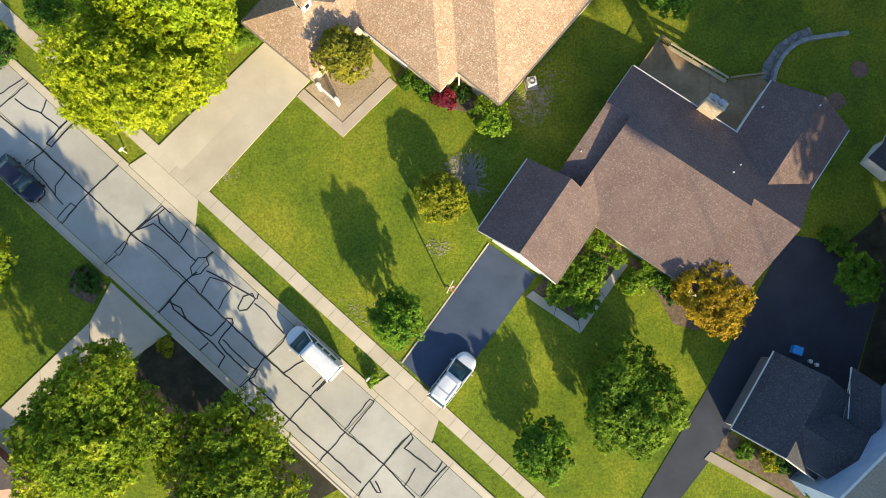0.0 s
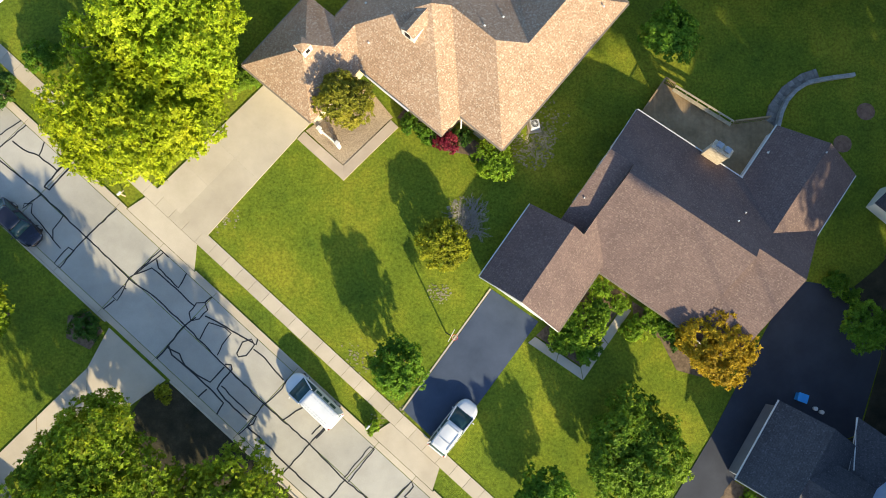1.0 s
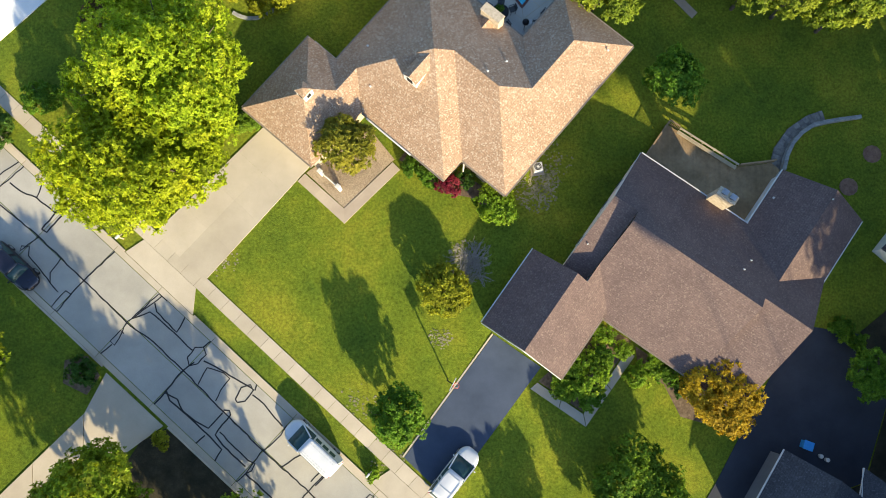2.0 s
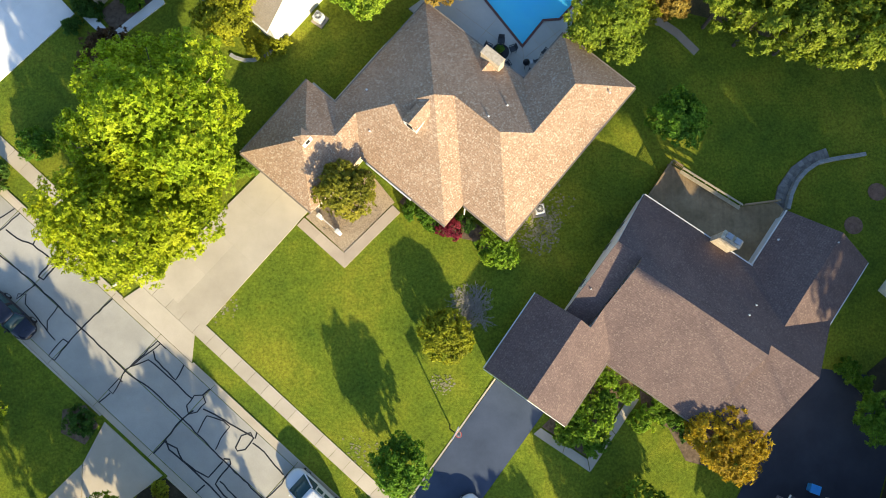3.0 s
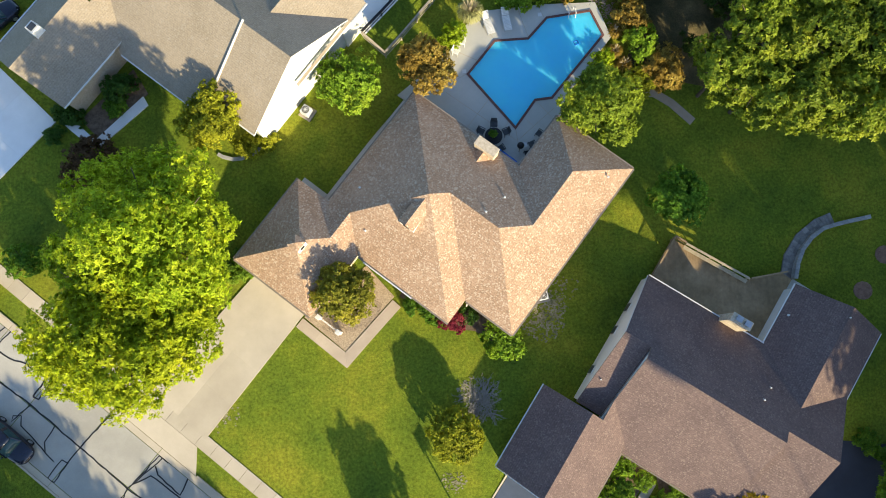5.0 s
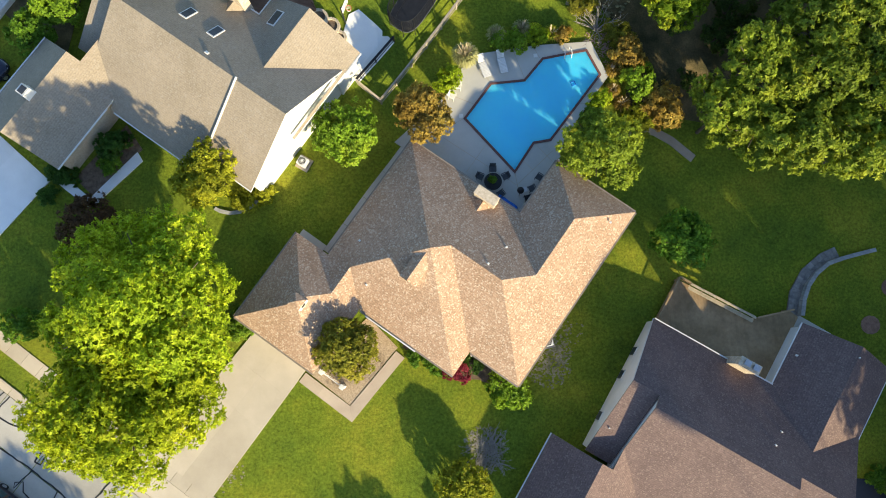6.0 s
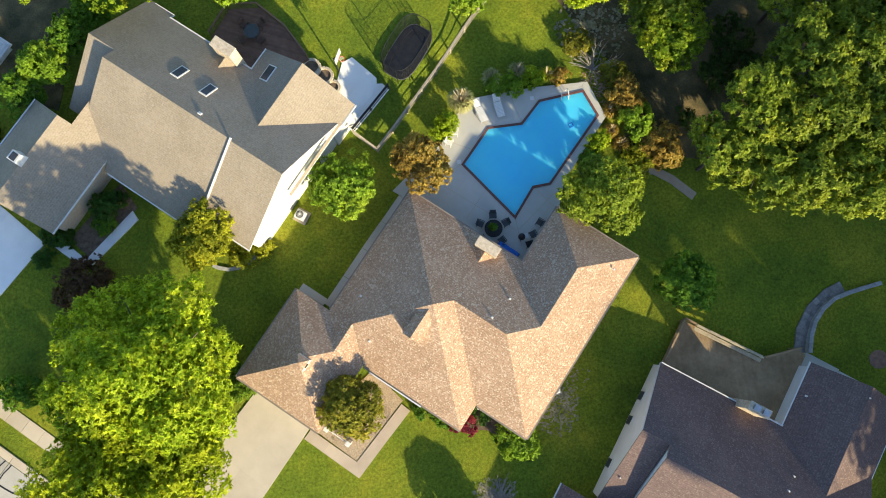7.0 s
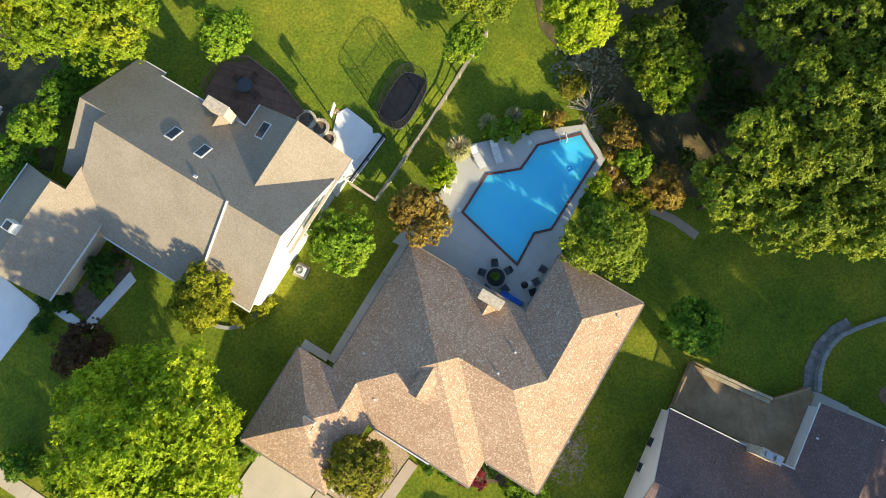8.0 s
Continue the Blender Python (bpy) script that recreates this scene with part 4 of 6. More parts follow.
for x, y0, y1, ze, zt, pk in ((-2.17, -5.3, 6.25, 1.45, 4.8, 0.9), (15.3, -6.6, 6.0, 1.35, 4.75, 0.8), (0.05, -6.5, 6.0, 1.45, 5.4, -0.1), (11.4, -5.0, 5.0, 2.0, 5.4, -0.1)):
    gable(house, x, y0, y1, ze, zt, M_SIDING, peak=pk)
gable(house, 11.85, 8.5, 15.5, 1.4, 3.45, M_SIDING, "y")
gable(house, -12.95, -4.9, 2.4, 1.6, 3.7, M_SIDING, "y")
gable(house, -5.95, -4.9, 2.4, 1.6, 3.7, M_SIDING, "y")
for a, b, z in (((-2.3, 6.47), (8.25, 6.47), 1.55), ((8.17, 6.5), (8.17, 12.1), 1.5), ((15.93, 5.6), (15.93, 12.1), 1.5), ((2.75, -7.17), (15.7, -7.17), 1.28), ((2.78, -13.2), (2.78, -7.1), 1.55), ((-5.23, -13.2), (-5.23, -5.7), 1.55)):
    strip("gutter", house, M_TRIM if a[1] < -7 and a[0] > 0 else M_WHITE, (*a, z), (*b, z), 0.09, 0.12)
strip("rake_board", house, M_WHITE, (-5.15, -13.26, 1.62), (-1.2, -13.26, 3.82), 0.05, 0.14)
strip("rake_board", house, M_WHITE, (-1.2, -13.26, 3.82), (2.7, -13.26, 1.62), 0.05, 0.14)
strip("rake_board", house, M_WHITE, (-2.38, 6.4, 1.5), (-2.38, 0.9, 4.93), 0.05, 0.1)
chimney(house, 5.05, 6.4, -1.5, 4.1, 1.65, 0.66, M_CHIMNEY, 2)
for x, y, z in ((9.2, 2.0, 4.3), (-1.8, -3.1, 3.0), (8.75, 9.4, 1.9), (9.5, 3.2, 3.55), (12.2, 11.2, 3.6)):
    vent_pipe(house, x, y, z, M_WHITE, 0.22, 0.055)
bm = bmesh.new()
box(bm, -1.2, -12.98, -0.9, 1.3, 5.0, 0.08)
part("garage_door", bm, M_WHITE, house, "white garage door")
for y in (-2.6, 1.2, 3.4):
    bm = bmesh.new()
    box(bm, -2.3, y, -0.2, 1.1, 0.06, 0.9)
    w = part("window", bm, M_WHITE, house)
    bm = bmesh.new()
    box(bm, -2.32, y, -0.1, 1.0, 0.06, 0.74)
    part("pane", bm, M_SKYGLASS, w)

# deck behind the brown house
DECK = [(-1.8, 6.75), (-1.8, 10.7), (5.3, 10.9), (7.6, 13.0), (8.5, 12.9), (8.5, 6.75)]
deck = tagged(empty("deck", HB), "weathered wooden deck with a bench rail", "deck")
zd = -0.35
for k in range(90):
    o = k * 0.24
    a = math.radians(33)
    poly = DECK
    nx, ny = math.cos(a), math.sin(a)
    poly = clip(poly, lambda p: p[0] * nx + p[1] * ny - (o + 1.5 - 0.116))
    poly = clip(poly, lambda p: (o + 1.5 + 0.116) - p[0] * nx - p[1] * ny) if len(poly) > 2 else poly
    if len(poly) > 2 and abs(area(poly)) > 0.02:
        if area(poly) < 0:
            poly = poly[::-1]
        n = len(poly)
        vs = [(x, y, zd) for x, y in poly] + [(x, y, zd - 0.04) for x, y in poly]
        piece("board", mesh_of("board", vs, [tuple(range(n))] + [(i, i + n, (i + 1) % n + n, (i + 1) % n) for i in range(n)], M_DECK), deck)
for x, y in DECK:
    bm = bmesh.new()
    box(bm, x * 0.98, y * 0.99, -2.2, zd - 0.05, 0.14, 0.14)
    part("deck_post", bm, M_DECK, deck)
for (x0, y0), (x1, y1), hgt in (((-1.8, 6.9), (-1.8, 10.7), 0.9), ((5.3, 10.95), (7.6, 13.05), 0.9), ((-1.8, 10.8), (-0.8, 10.8), 0.9)):
    strip("hand_rail", deck, M_DECK, (x0, y0, zd + hgt), (x1, y1, zd + hgt), 0.14, 0.05)
    strip("hand_rail", deck, M_DECK, (x0, y0, zd + 0.15), (x1, y1, zd + 0.15), 0.05, 0.08)
    bm = bmesh.new()
    n = int(math.hypot(x1 - x0, y1 - y0) / 0.14)
    for k in range(n + 1):
        box(bm, x0 + (x1 - x0) * k / n, y0 + (y1 - y0) * k / n, zd + 0.1, zd + hgt, 0.04, 0.04)
    part("balusters", bm, M_DECK, deck)
for y, z in ((10.75, 0.82), (10.58, 0.46), (10.42, 0.45), (10.86, 0.6)):
    strip("bench_plank", deck, M_WOODPALE, (-0.7, y - 0.05, zd + z), (5.2, y + 0.1, zd + z), 0.15, 0.05)
for k in range(6):
    bm = bmesh.new()
    box(bm, -0.6 + k * 1.13, 10.78, zd, zd + 0.8, 0.08, 0.08)
    part("bench_post", bm, M_WOODPALE, deck)

def at_b(x, y):
    p = HB @ Vector((x, y, 0))
    return p.x, p.y


panels("side_walk", "grey concrete walk along the rear wing", [[at_b(*p) for p in rect(*q)] for q in ((8.6, 11.9, 11.4, 13.3), (11.95, 15.8, 11.4, 13.2))], M_PATIO, 0.1, "path")

# curved steps and retaining wall
v, f = ribbon([(29.2, 24.0), (29.75, 25.8), (30.95, 27.4), (32.6, 28.55), (33.9, 29.0)], 1.05, 0.12, 0.3)
walkway = tagged(piece("stone_walk", mesh_of("stone_walk", v, f, M_STONE)), "curved grey flagstone walk down the slope", "path", kind="structure")
line = [Vector(p) for p in ((29.2, 24.0), (29.75, 25.8), (30.95, 27.4), (32.6, 28.55), (33.9, 29.0))]
g = random.Random(8)
for p, q in zip(line, line[1:]):
    d = (q - p).normalized()
    nrm = Vector((-d.y, d.x))
    for k in range(4):
        for w0, w1 in ((-0.5, -0.02), (0.02, 0.5)):
            c0, c1 = p.lerp(q, (k + 0.04) / 4), p.lerp(q, (k + 0.96) / 4)
            j = lambda: g.uniform(-0.04, 0.04)
            quad = [c0 + nrm * (w0 + j()), c1 + nrm * (w0 + j()), c1 + nrm * (w1 + j()), c0 + nrm * (w1 + j())]
            slab("flagstone", [tuple(v) for v in quad][::-1], M_STONE, 0.15 + g.uniform(-0.01, 0.015), 0.1, walkway)
wall = tagged(empty("retaining_wall"), "curved grey block retaining wall stepping down", "retaining wall", kind="structure")
W = [(29.75, 23.9), (30.1, 25.1), (30.7, 26.3), (31.6, 27.3), (32.8, 28.1), (34.2, 28.45), (35.6, 28.7), (37.2, 28.95)]
for i, (p, q) in enumerate(zip(W, W[1:])):
    for k in range(3):
        a, b = Vector(p).lerp(Vector(q), k / 3), Vector(p).lerp(Vector(q), (k + 1) / 3)
        m, d = (a + b) / 2, b - a
        top = G(*m) + 0.75 - 0.07 * i
        bm = bmesh.new()
        box(bm, 0, 0, -1.2, 0, d.length - 0.012, 0.34, bevel=0.02)
        part("block", bm, M_STONEWALL, wall, "", pose(m.x, m.y, top, 0, 0, math.degrees(math.atan2(d.y, d.x))))

# ---- grey house ----
HC = pose(-14.6, 37.65, 0, 0, 0, -40)
house = tagged(empty("house", HC), "house with a weathered grey-tan gable roof", "house")
ZC, SC = 9.65, 0.6
cf, cb = (0, SC, ZC - SC * 5.8), (0, -SC, ZC + SC * 5.8)
roof(house, [(rect(-16.1, -4.2, -1.4, 11.7), [cf, cb]), (rect(-4.2, 0.5, -0.25, 11.7), [(0, SC, ZC - SC * 5.8 + 0.1), (0, -SC, ZC + SC * 5.8 + 0.004)]),
             (rect(-18.6, -16.1, 1.2, 12.2), [(0, SC, ZC - SC * 7.8), (0, -SC, ZC + SC * 5.8 - 0.004)]),
             (rect(-7.9, 0.7, 5.0, 13.8), [(0.57, 0, 8.4 + 0.57 * 3.7), (-0.57, 0, 8.4 - 0.57 * 3.7)]),
             (rect(-21.1, -13.3, -7.6, 0.3), [(0.56, 0, 8.1 + 0.56 * 17.3), (-0.56, 0, 8.1 - 0.56 * 17.3)]),
             (rect(-16.3, -13.3, 0.3, 3.2), [(-0.56, 0, 8.1 - 0.56 * 17.3)])], M_GREYTAN, "weathered grey-tan shingles")
walls(house, [(-15.8, -4.5, -1.0, 11.3), (-4.5, 0.1, 0.2, 11.3), (-7.5, 0.3, 11, 13.4), (-18.3, -15.8, 1.6, 11.8)], M_WHITE, [5.3, 5.9, 5.9, 5.7], 0.5)
walls(house, [(-20.7, -13.7, -7.2, 0.0)], M_BRICK, [5.8], 0.5, "buff brick garage wall")
gable(house, 0.0, 0.2, 11.4, 5.9, 9.35, M_WHITE)
gable(house, -18.25, 1.6, 12.0, 5.6, 8.8, M_WHITE)
gable(house, 13.3, -7.5, 0.3, 5.9, 8.15, M_WHITE, "y")
gable(house, -7.2, -20.8, -13.7, 5.8, 7.9, M_WHITE, "y")
gable(house, -0.1, -20.8, -13.7, 5.8, 7.9, M_WHITE, "y")
strip("rake_board", house, M_WHITE, (-4.2, -0.3, ZC - SC * 6.1 + 0.16), (-4.2, 5.9, ZC + 0.16), 0.14, 0.1)
for a, b, z in (((-12.9, -1.47), (-4.2, -1.47), 5.3), ((-4.2, -0.32), (0.5, -0.32), 6.0), ((-13.22, -7.6), (-13.22, -1.5), 5.85), ((-21.18, -7.6), (-21.18, 0.3), 5.95), ((-18.0, 12.15), (-16.1, 12.15), 5.8),
                ((-16.1, 11.77), (-7.9, 11.77), 6.05), ((-7.98, 11.8), (-7.98, 13.8), 5.95), ((0.78, 11.7), (0.78, 13.8), 5.85)):
    strip("gutter", house, M_WHITE, (*a, z), (*b, z), 0.1, 0.1)
chimney(house, -9.7, 11.6, 1.5, 8.3, 1.9, 0.8, M_CHIMNEY, 0)
piece("cricket", mesh_of("cricket", [(-10.5, 11.2, 6.45), (-8.9, 11.2, 6.45), (-9.7, 10.2, 7.1), (-9.7, 11.2, 7.1)], [(0, 2, 3), (2, 1, 3)], M_GREYTAN), house)
for x, y, ax, sw, sl in ((-11.3, 8.15, "y", 0.75, 1.3), (-8.6, 8.15, "y", 0.75, 1.3), (-6.1, 12.0, "x", 1.0, 1.45)):
    z = ZC - SC * (y - 5.8) if ax == "y" else 8.4 + 0.57 * (x + 3.7)
    sk = slope_box("skylight", house, M_WHITE, x, y, z, sw, sl, 0.07, -SC if ax == "y" else 0.57, ax)
    bm = bmesh.new()
    box(bm, 0, 0, 0.03, 0.085, sw - 0.19, sl - 0.2)
    part("pane", bm, M_SKYGLASS, sk)
slope_box("roof_vent", house, M_WHITE, -7.4, 6.2, ZC - SC * 0.4, 0.3, 0.22, 0.1, -SC)
vv = empty("cupola_vent")
vv.parent = house
bm = bmesh.new()
box(bm, -17.6, -4.0, 7.8, 8.75, 1.0, 0.95, taper=0.8)
part("vent_body", bm, M_WHITE, vv)
bm = bmesh.new()
box(bm, -17.6, -4.0, 8.72, 8.8, 0.5, 0.6)
part("vent_lid", bm, M_SKYGLASS, vv)
for y, z0, z1 in ((8.4, 2.9, 4.1),):
    bm = bmesh.new()
    box(bm, 0.11, y, z0 - 0.1, z1 + 0.1, 0.06, 1.0)
    w = part("window", bm, M_WHITE, house)
    bm = bmesh.new()
    box(bm, 0.13, y - 0.22, z0, z1, 0.04, 0.38)
    box(bm, 0.13, y + 0.22, z0, z1, 0.04, 0.38)
    part("pane", bm, M_SKYGLASS, w)

# ---- slate house ----
HD = pose(28.4, -0.4, 0, 0, 0, -32)
house = tagged(empty("house", HD), "house with a dark grey shingled garage roof", "house")
roof(house, [(rect(-0.75, 7.0, -7.2, 0.2), [(0.55, 0, 2.45 - 0.55 * 3.1), (-0.55, 0, 2.45 + 0.55 * 3.1)]),
             (rect(3.1, 9.6, -6.8, -1.9), [(0, 0.5, 2.5 + 0.5 * 4.3), (0, -0.5, 2.5 - 0.5 * 4.3)]),
             ([(6.6, -2.3), (9.6, -2.3), (8.9, -1.2), (7.4, 2.0), (5.0, 2.3)], [(0.266, 0.138, 0.9 - 0.266 * 6.7 + 0.138 * 1.35)])], M_SLATE, "dark grey shingles")
walls(house, [(-0.4, 6.6, -6.8, -0.2), (6.9, 8.6, -2.3, 0.2), (3.4, 8.6, -6.4, -2.4)], M_DARKSIDING, [0.2, 0.7, 1.2], -4.0)
gable(house, -6.9, -0.4, 6.6, 0.2, 2.25, M_WHITE, "y")
gable(house, -0.1, -0.4, 6.6, 0.2, 2.25, M_WHITE, "y")
strip("gutter", house, M_WHITE, (-0.81, -7.2, 0.26), (-0.81, 0.2, 0.26), 0.08, 0.09)
strip("rake_board", house, M_WHITE, (-0.8, -7.27, 0.2), (3.1, -7.27, 2.36), 0.05, 0.15)
strip("rake_board", house, M_WHITE, (3.1, -7.27, 2.36), (7.0, -7.27, 0.2), 0.05, 0.15)
strip("gutter", house, M_WHITE, (6.65, -1.6, 0.86), (4.95, 2.25, 0.86), 0.08, 0.09)
vent_pipe(house, 5.9, -5.2, 1.9, M_WHITE)
house = tagged(empty("house", pose(29.59, -10.77, 0, 0, 0, 42)), "tall house with tan shingles, blue shade painted into its walls", "house")
roof(house, [(rect(0, 17, -11, 0), [(0, 0.5, 5.2 + 5.5), (0, -0.5, 5.2)])], M_GREYTAN, "weathered tan shingles")
walls(house, [(0.3, 16.7, -10.7, -0.3)], M_BLUESHADE, [5.0], -4.0)
gable(house, 0.4, -10.7, -0.3, 5.0, 7.6, M_BLUESHADE)
gable(house, 16.6, -10.7, -0.3, 5.0, 7.6, M_BLUESHADE)
strip("gutter", house, M_WHITE, (0, 0.07, 5.12), (17, 0.07, 5.12), 0.14, 0.12)
# corner of a house across the street
house = tagged(empty("house", pose(-32.60, -10.42, 0, 0, 0, -42)), "house with a red-brown shingled roof corner", "house")
roof(house, [hip(-11, 0, -9, 0, 2.6, 0.6)], M_BRICKRED, "red-brown shingles")
walls(house, [(-10.6, -0.4, -8.6, -0.4)], M_REDBRICK, [2.5], -1.0)
bm = bmesh.new()
box(bm, -1.6, 0.35, -0.5, 0.55, 2.6, 0.5, bevel=0.02)
part("planter_wall", bm, M_REDBRICK, house, "red brick planter wall")

# corner of the next house
house = tagged(empty("house", pose(-33.08, 57.02, 0, 0, 0, -40)), "house with a pale grey roof corner", "house")
roof(house, [hip(-9, 0, -7, 0, 5.0, 0.35)], M_PALEROOF, "pale grey shingles")
walls(house, [(-8.7, -0.3, -6.7, -0.3)], M_SIDING, [4.9], 1.0)

# ---- pool and patio ----
POOL = [(2.96, 43.13), (5.46, 46.0), (8.39, 46.03), (10.17, 47.86), (13.96, 48.26), (14.85, 46.0), (9.98, 40.59), (8.52, 40.48), (6.68, 38.12)]
slab("patio", [(-3.3, 41.6), (-1.5, 40.2), (6.4, 33.8), (10.2, 37.6), (11.2, 40.6), (15.6, 45.8), (14.5, 49.1), (9.8, 49.2), (4.6, 48.9), (2.4, 47.2), (1.4, 45.3)], M_PATIO, 0, 0.4, flat=1.3, label="grey concrete pool patio with pale seams", category="patio", kind="structure")
pool = tagged(empty("swimming_pool"), "bright blue swimming pool with a brick edge", "swimming pool")
slab("water", POOL, M_WATER, 0, 1.5, pool, "clear bright blue water", flat=1.315)


def ring(pts, w0, w1, z, h):
    """A flat closed band: outline pts moved inward by w0 and outward by w1."""
    n = len(pts)
    if area(pts) < 0:
        pts = pts[::-1]
    def off(i, w):
        p0, p, p1 = (Vector(pts[(i + k) % n]) for k in (-1, 0, 1))
        d0, d1 = (p - p0).normalized(), (p1 - p).normalized()
        n0, n1 = Vector((d0.y, -d0.x)), Vector((d1.y, -d1.x))
        b = (n0 + n1).normalized()
        return p + b * w / max(0.4, b.dot(n0))
    inn, out = [off(i, -w0) for i in range(n)], [off(i, w1) for i in range(n)]
    vs = [(p.x, p.y, z) for p in inn] + [(p.x, p.y, z) for p in out] + [(p.x, p.y, z - h) for p in inn] + [(p.x, p.y, z - h) for p in out]
    fs = []
    for i in range(n):
        j = (i + 1) % n
        fs += [(i, n + i, n + j, j), (n + i, 3 * n + i, 3 * n + j, n + j), (i, j, 2 * n + j, 2 * n + i)]
    return vs, fs


v, f = ring(POOL, 0.05, 0.15, 1.36, 0.3)
piece("coping", mesh_of("coping", v, f, M_COPING), pool, "dark red brick coping")
seams = [((2.9, 43.2), (1.2, 42.4)), ((6.68, 38.0), (6.9, 35.6)), ((4.6, 40.8), (2.6, 38.4)), ((8.6, 40.4), (10.0, 38.6)), ((5.4, 46.2), (4.0, 48.3)), ((8.4, 46.2), (7.6, 49.1)), ((3.9, 44.3), (1.8, 45.4)),
         ((0.9, 41.6), (6.7, 36.9)), ((6.9, 37.0), (10.1, 39.6)), ((10.9, 41.5), (12.2, 41.6)), ((6.1, 38.6), (5.2, 37.3)), ((7.4, 39.0), (8.2, 38.1)), ((12.8, 43.6), (13.9, 43.4)), ((9.9, 48.0), (9.4, 49.2))]
for p, q in seams:
    v, f = ribbon([p, q], 0.05, 0.006, 0.02, flat=1.3)
    piece("seam", mesh_of("seam", v, f, M_CONC), pool, "pale patio seam")
for x, y in ((2.6, 43.4), (9.55, 48.25)):
    bm = bmesh.new()
    box(bm, x, y, 1.3, 1.33, 0.34, 0.34, bevel=0.008)
    part("skimmer_lid", bm, M_WHITE, pool, "white skimmer lid")
for s in (-0.3, 0.3):
    bm = bmesh.new()
    pts = [(12.2 + s, 48.55, 1.35), (12.2 + s, 48.5, 1.95), (12.25 + s, 48.2, 2.12), (12.3 + s, 47.85, 1.95), (12.32 + s, 47.75, 1.3)]
    for p, q in zip(pts, pts[1:]):
        tube(bm, p, q, 0.035, n=8)
    part("ladder_rail", bm, M_WHITE, pool, "white tube ladder rail")
fl = tagged(empty("pool_float", pose(12.5, 45.4, 1.33, 0, 0, 20)), "small teal square float on the water", "pool float")
bm = bmesh.new()
for k in range(4):
    a = k * math.pi / 2
    box(bm, 0.17 * math.cos(a), 0.17 * math.sin(a), -0.04, 0.05, 0.07, 0.4, math.degrees(a), bevel=0.02)
part("float_ring", bm, M_BLUETARP, fl)


def lounger(x, y, turn):
    ob = tagged(empty("sun_lounger", pose(x, y, 1.3, 0, 0, turn)), "white slatted sun lounger on the patio", "sun lounger", "sun loungers")
    bm = bmesh.new()
    for s in (-0.32, 0.32):
        box(bm, s, -0.25, 0.3, 0.36, 0.05, 1.4)
    part("side_rails", bm, M_GREYMETAL, ob)
    bm = bmesh.new()
    for k in range(11):
        box(bm, 0, -0.9 + k * 0.125, 0.35, 0.38, 0.62, 0.1)
    part("seat", bm, M_CREAM, ob)
    bm = bmesh.new()
    for k in range(6):
        box(bm, 0, 0.06 + k * 0.12, 0, 0.03, 0.62, 0.1)
    part("backrest", bm, M_CREAM, ob, "", pose(0, 0.46, 0.36, 32, 0, 0))
    for sx in (-0.3, 0.3):
        for sy in (-0.8, 0.35):
            bm = bmesh.new()
            tube(bm, (sx, sy, 0), (sx, sy, 0.32), 0.025)
            part("leg", bm, M_GREYMETAL, ob)
    return ob


lounger(4.95, 47.5, 16)
lounger(6.55, 47.75, 8)


def patio_chair(x, y, z, turn, mat, label, group):
    ob = tagged(empty("patio_chair", pose(x, y, z, 0, 0, turn)), label, "chair", group)
    bm = bmesh.new()
    box(bm, 0, 0, 0.4, 0.46, 0.52, 0.5, bevel=0.02)
    part("seat", bm, mat, ob)
    bm = bmesh.new()
    box(bm, 0, 0, 0, 0.5, 0.52, 0.05, bevel=0.02)
    part("backrest", bm, mat, ob, "", pose(0, 0.26, 0.44, -12, 0, 0))
    for s in (-0.28, 0.28):
        bm = bmesh.new()
        box(bm, s, 0, 0.62, 0.66, 0.06, 0.5)
        part("armrest", bm, mat, ob)
        for y2 in (-0.22, 0.24):
            bm = bmesh.new()
            tube(bm, (s, y2, 0), (s, y2, 0.64), 0.022)
            part("leg", bm, mat, ob)
    return ob


def round_table(x, y, z, r, mat, label):
    ob = tagged(empty("round_table", pose(x, y, z)), label, "table")
    bm = bmesh.new()
    tube(bm, (0, 0, 0.7), (0, 0, 0.74), r, r, 24)
    part("tabletop", bm, mat, ob)
    for k in range(4):
        a = k * math.pi / 2 + 0.4
        bm = bmesh.new()
        tube(bm, (r * 0.75 * math.cos(a), r * 0.75 * math.sin(a), 0), (r * 0.6 * math.cos(a), r * 0.6 * math.sin(a), 0.7), 0.025)
        part("leg", bm, mat, ob)
    return ob


patio_chair(2.0, 45.1, 1.3, 60, M_CREAM, "white patio chair beside the pool", "white chairs by the pool")
patio_chair(2.6, 45.95, 1.3, 75, M_CREAM, "white patio chair beside the pool", "white chairs by the pool")
round_table(4.7, 37.2, 1.3, 0.75, M_BLACK, "dark round patio table in the shade")
for k, a in enumerate((20, 85, 150, 220, 300)):
    x, y = 4.7 + 1.15 * math.cos(radians(a)), 37.2 + 1.15 * math.sin(radians(a))
    patio_chair(x, y, 1.3, a - 90, M_GREYDARK, "dark sling patio chair at the table", "chairs round the patio table")
patio_chair(7.9, 36.4, 1.3, 200, M_GREYDARK, "dark patio chair near the house wall", "")
patio_chair(8.6, 37.3, 1.3, 230, M_GREYDARK, "dark patio chair near the house wall", "")
patio_chair(7.5, 35.6, 1.3, 190, M_BLACK, "black patio chair in the corner", "")
pl = tagged(empty("potted_plant", pose(4.7, 37.2, 2.04)), "small potted plant on the patio table", "plant")
bm = bmesh.new()
tube(bm, (0, 0, 0), (0, 0, 0.22), 0.12, 0.16, 12)
part("pot", bm, M_CREAM, pl)
piece("leaves", crown_mesh("leaves", 77, 0.38, 0.25, 0.12, 260, 8, F_GREEN), pl, "", pose(0, 0, 0.4))
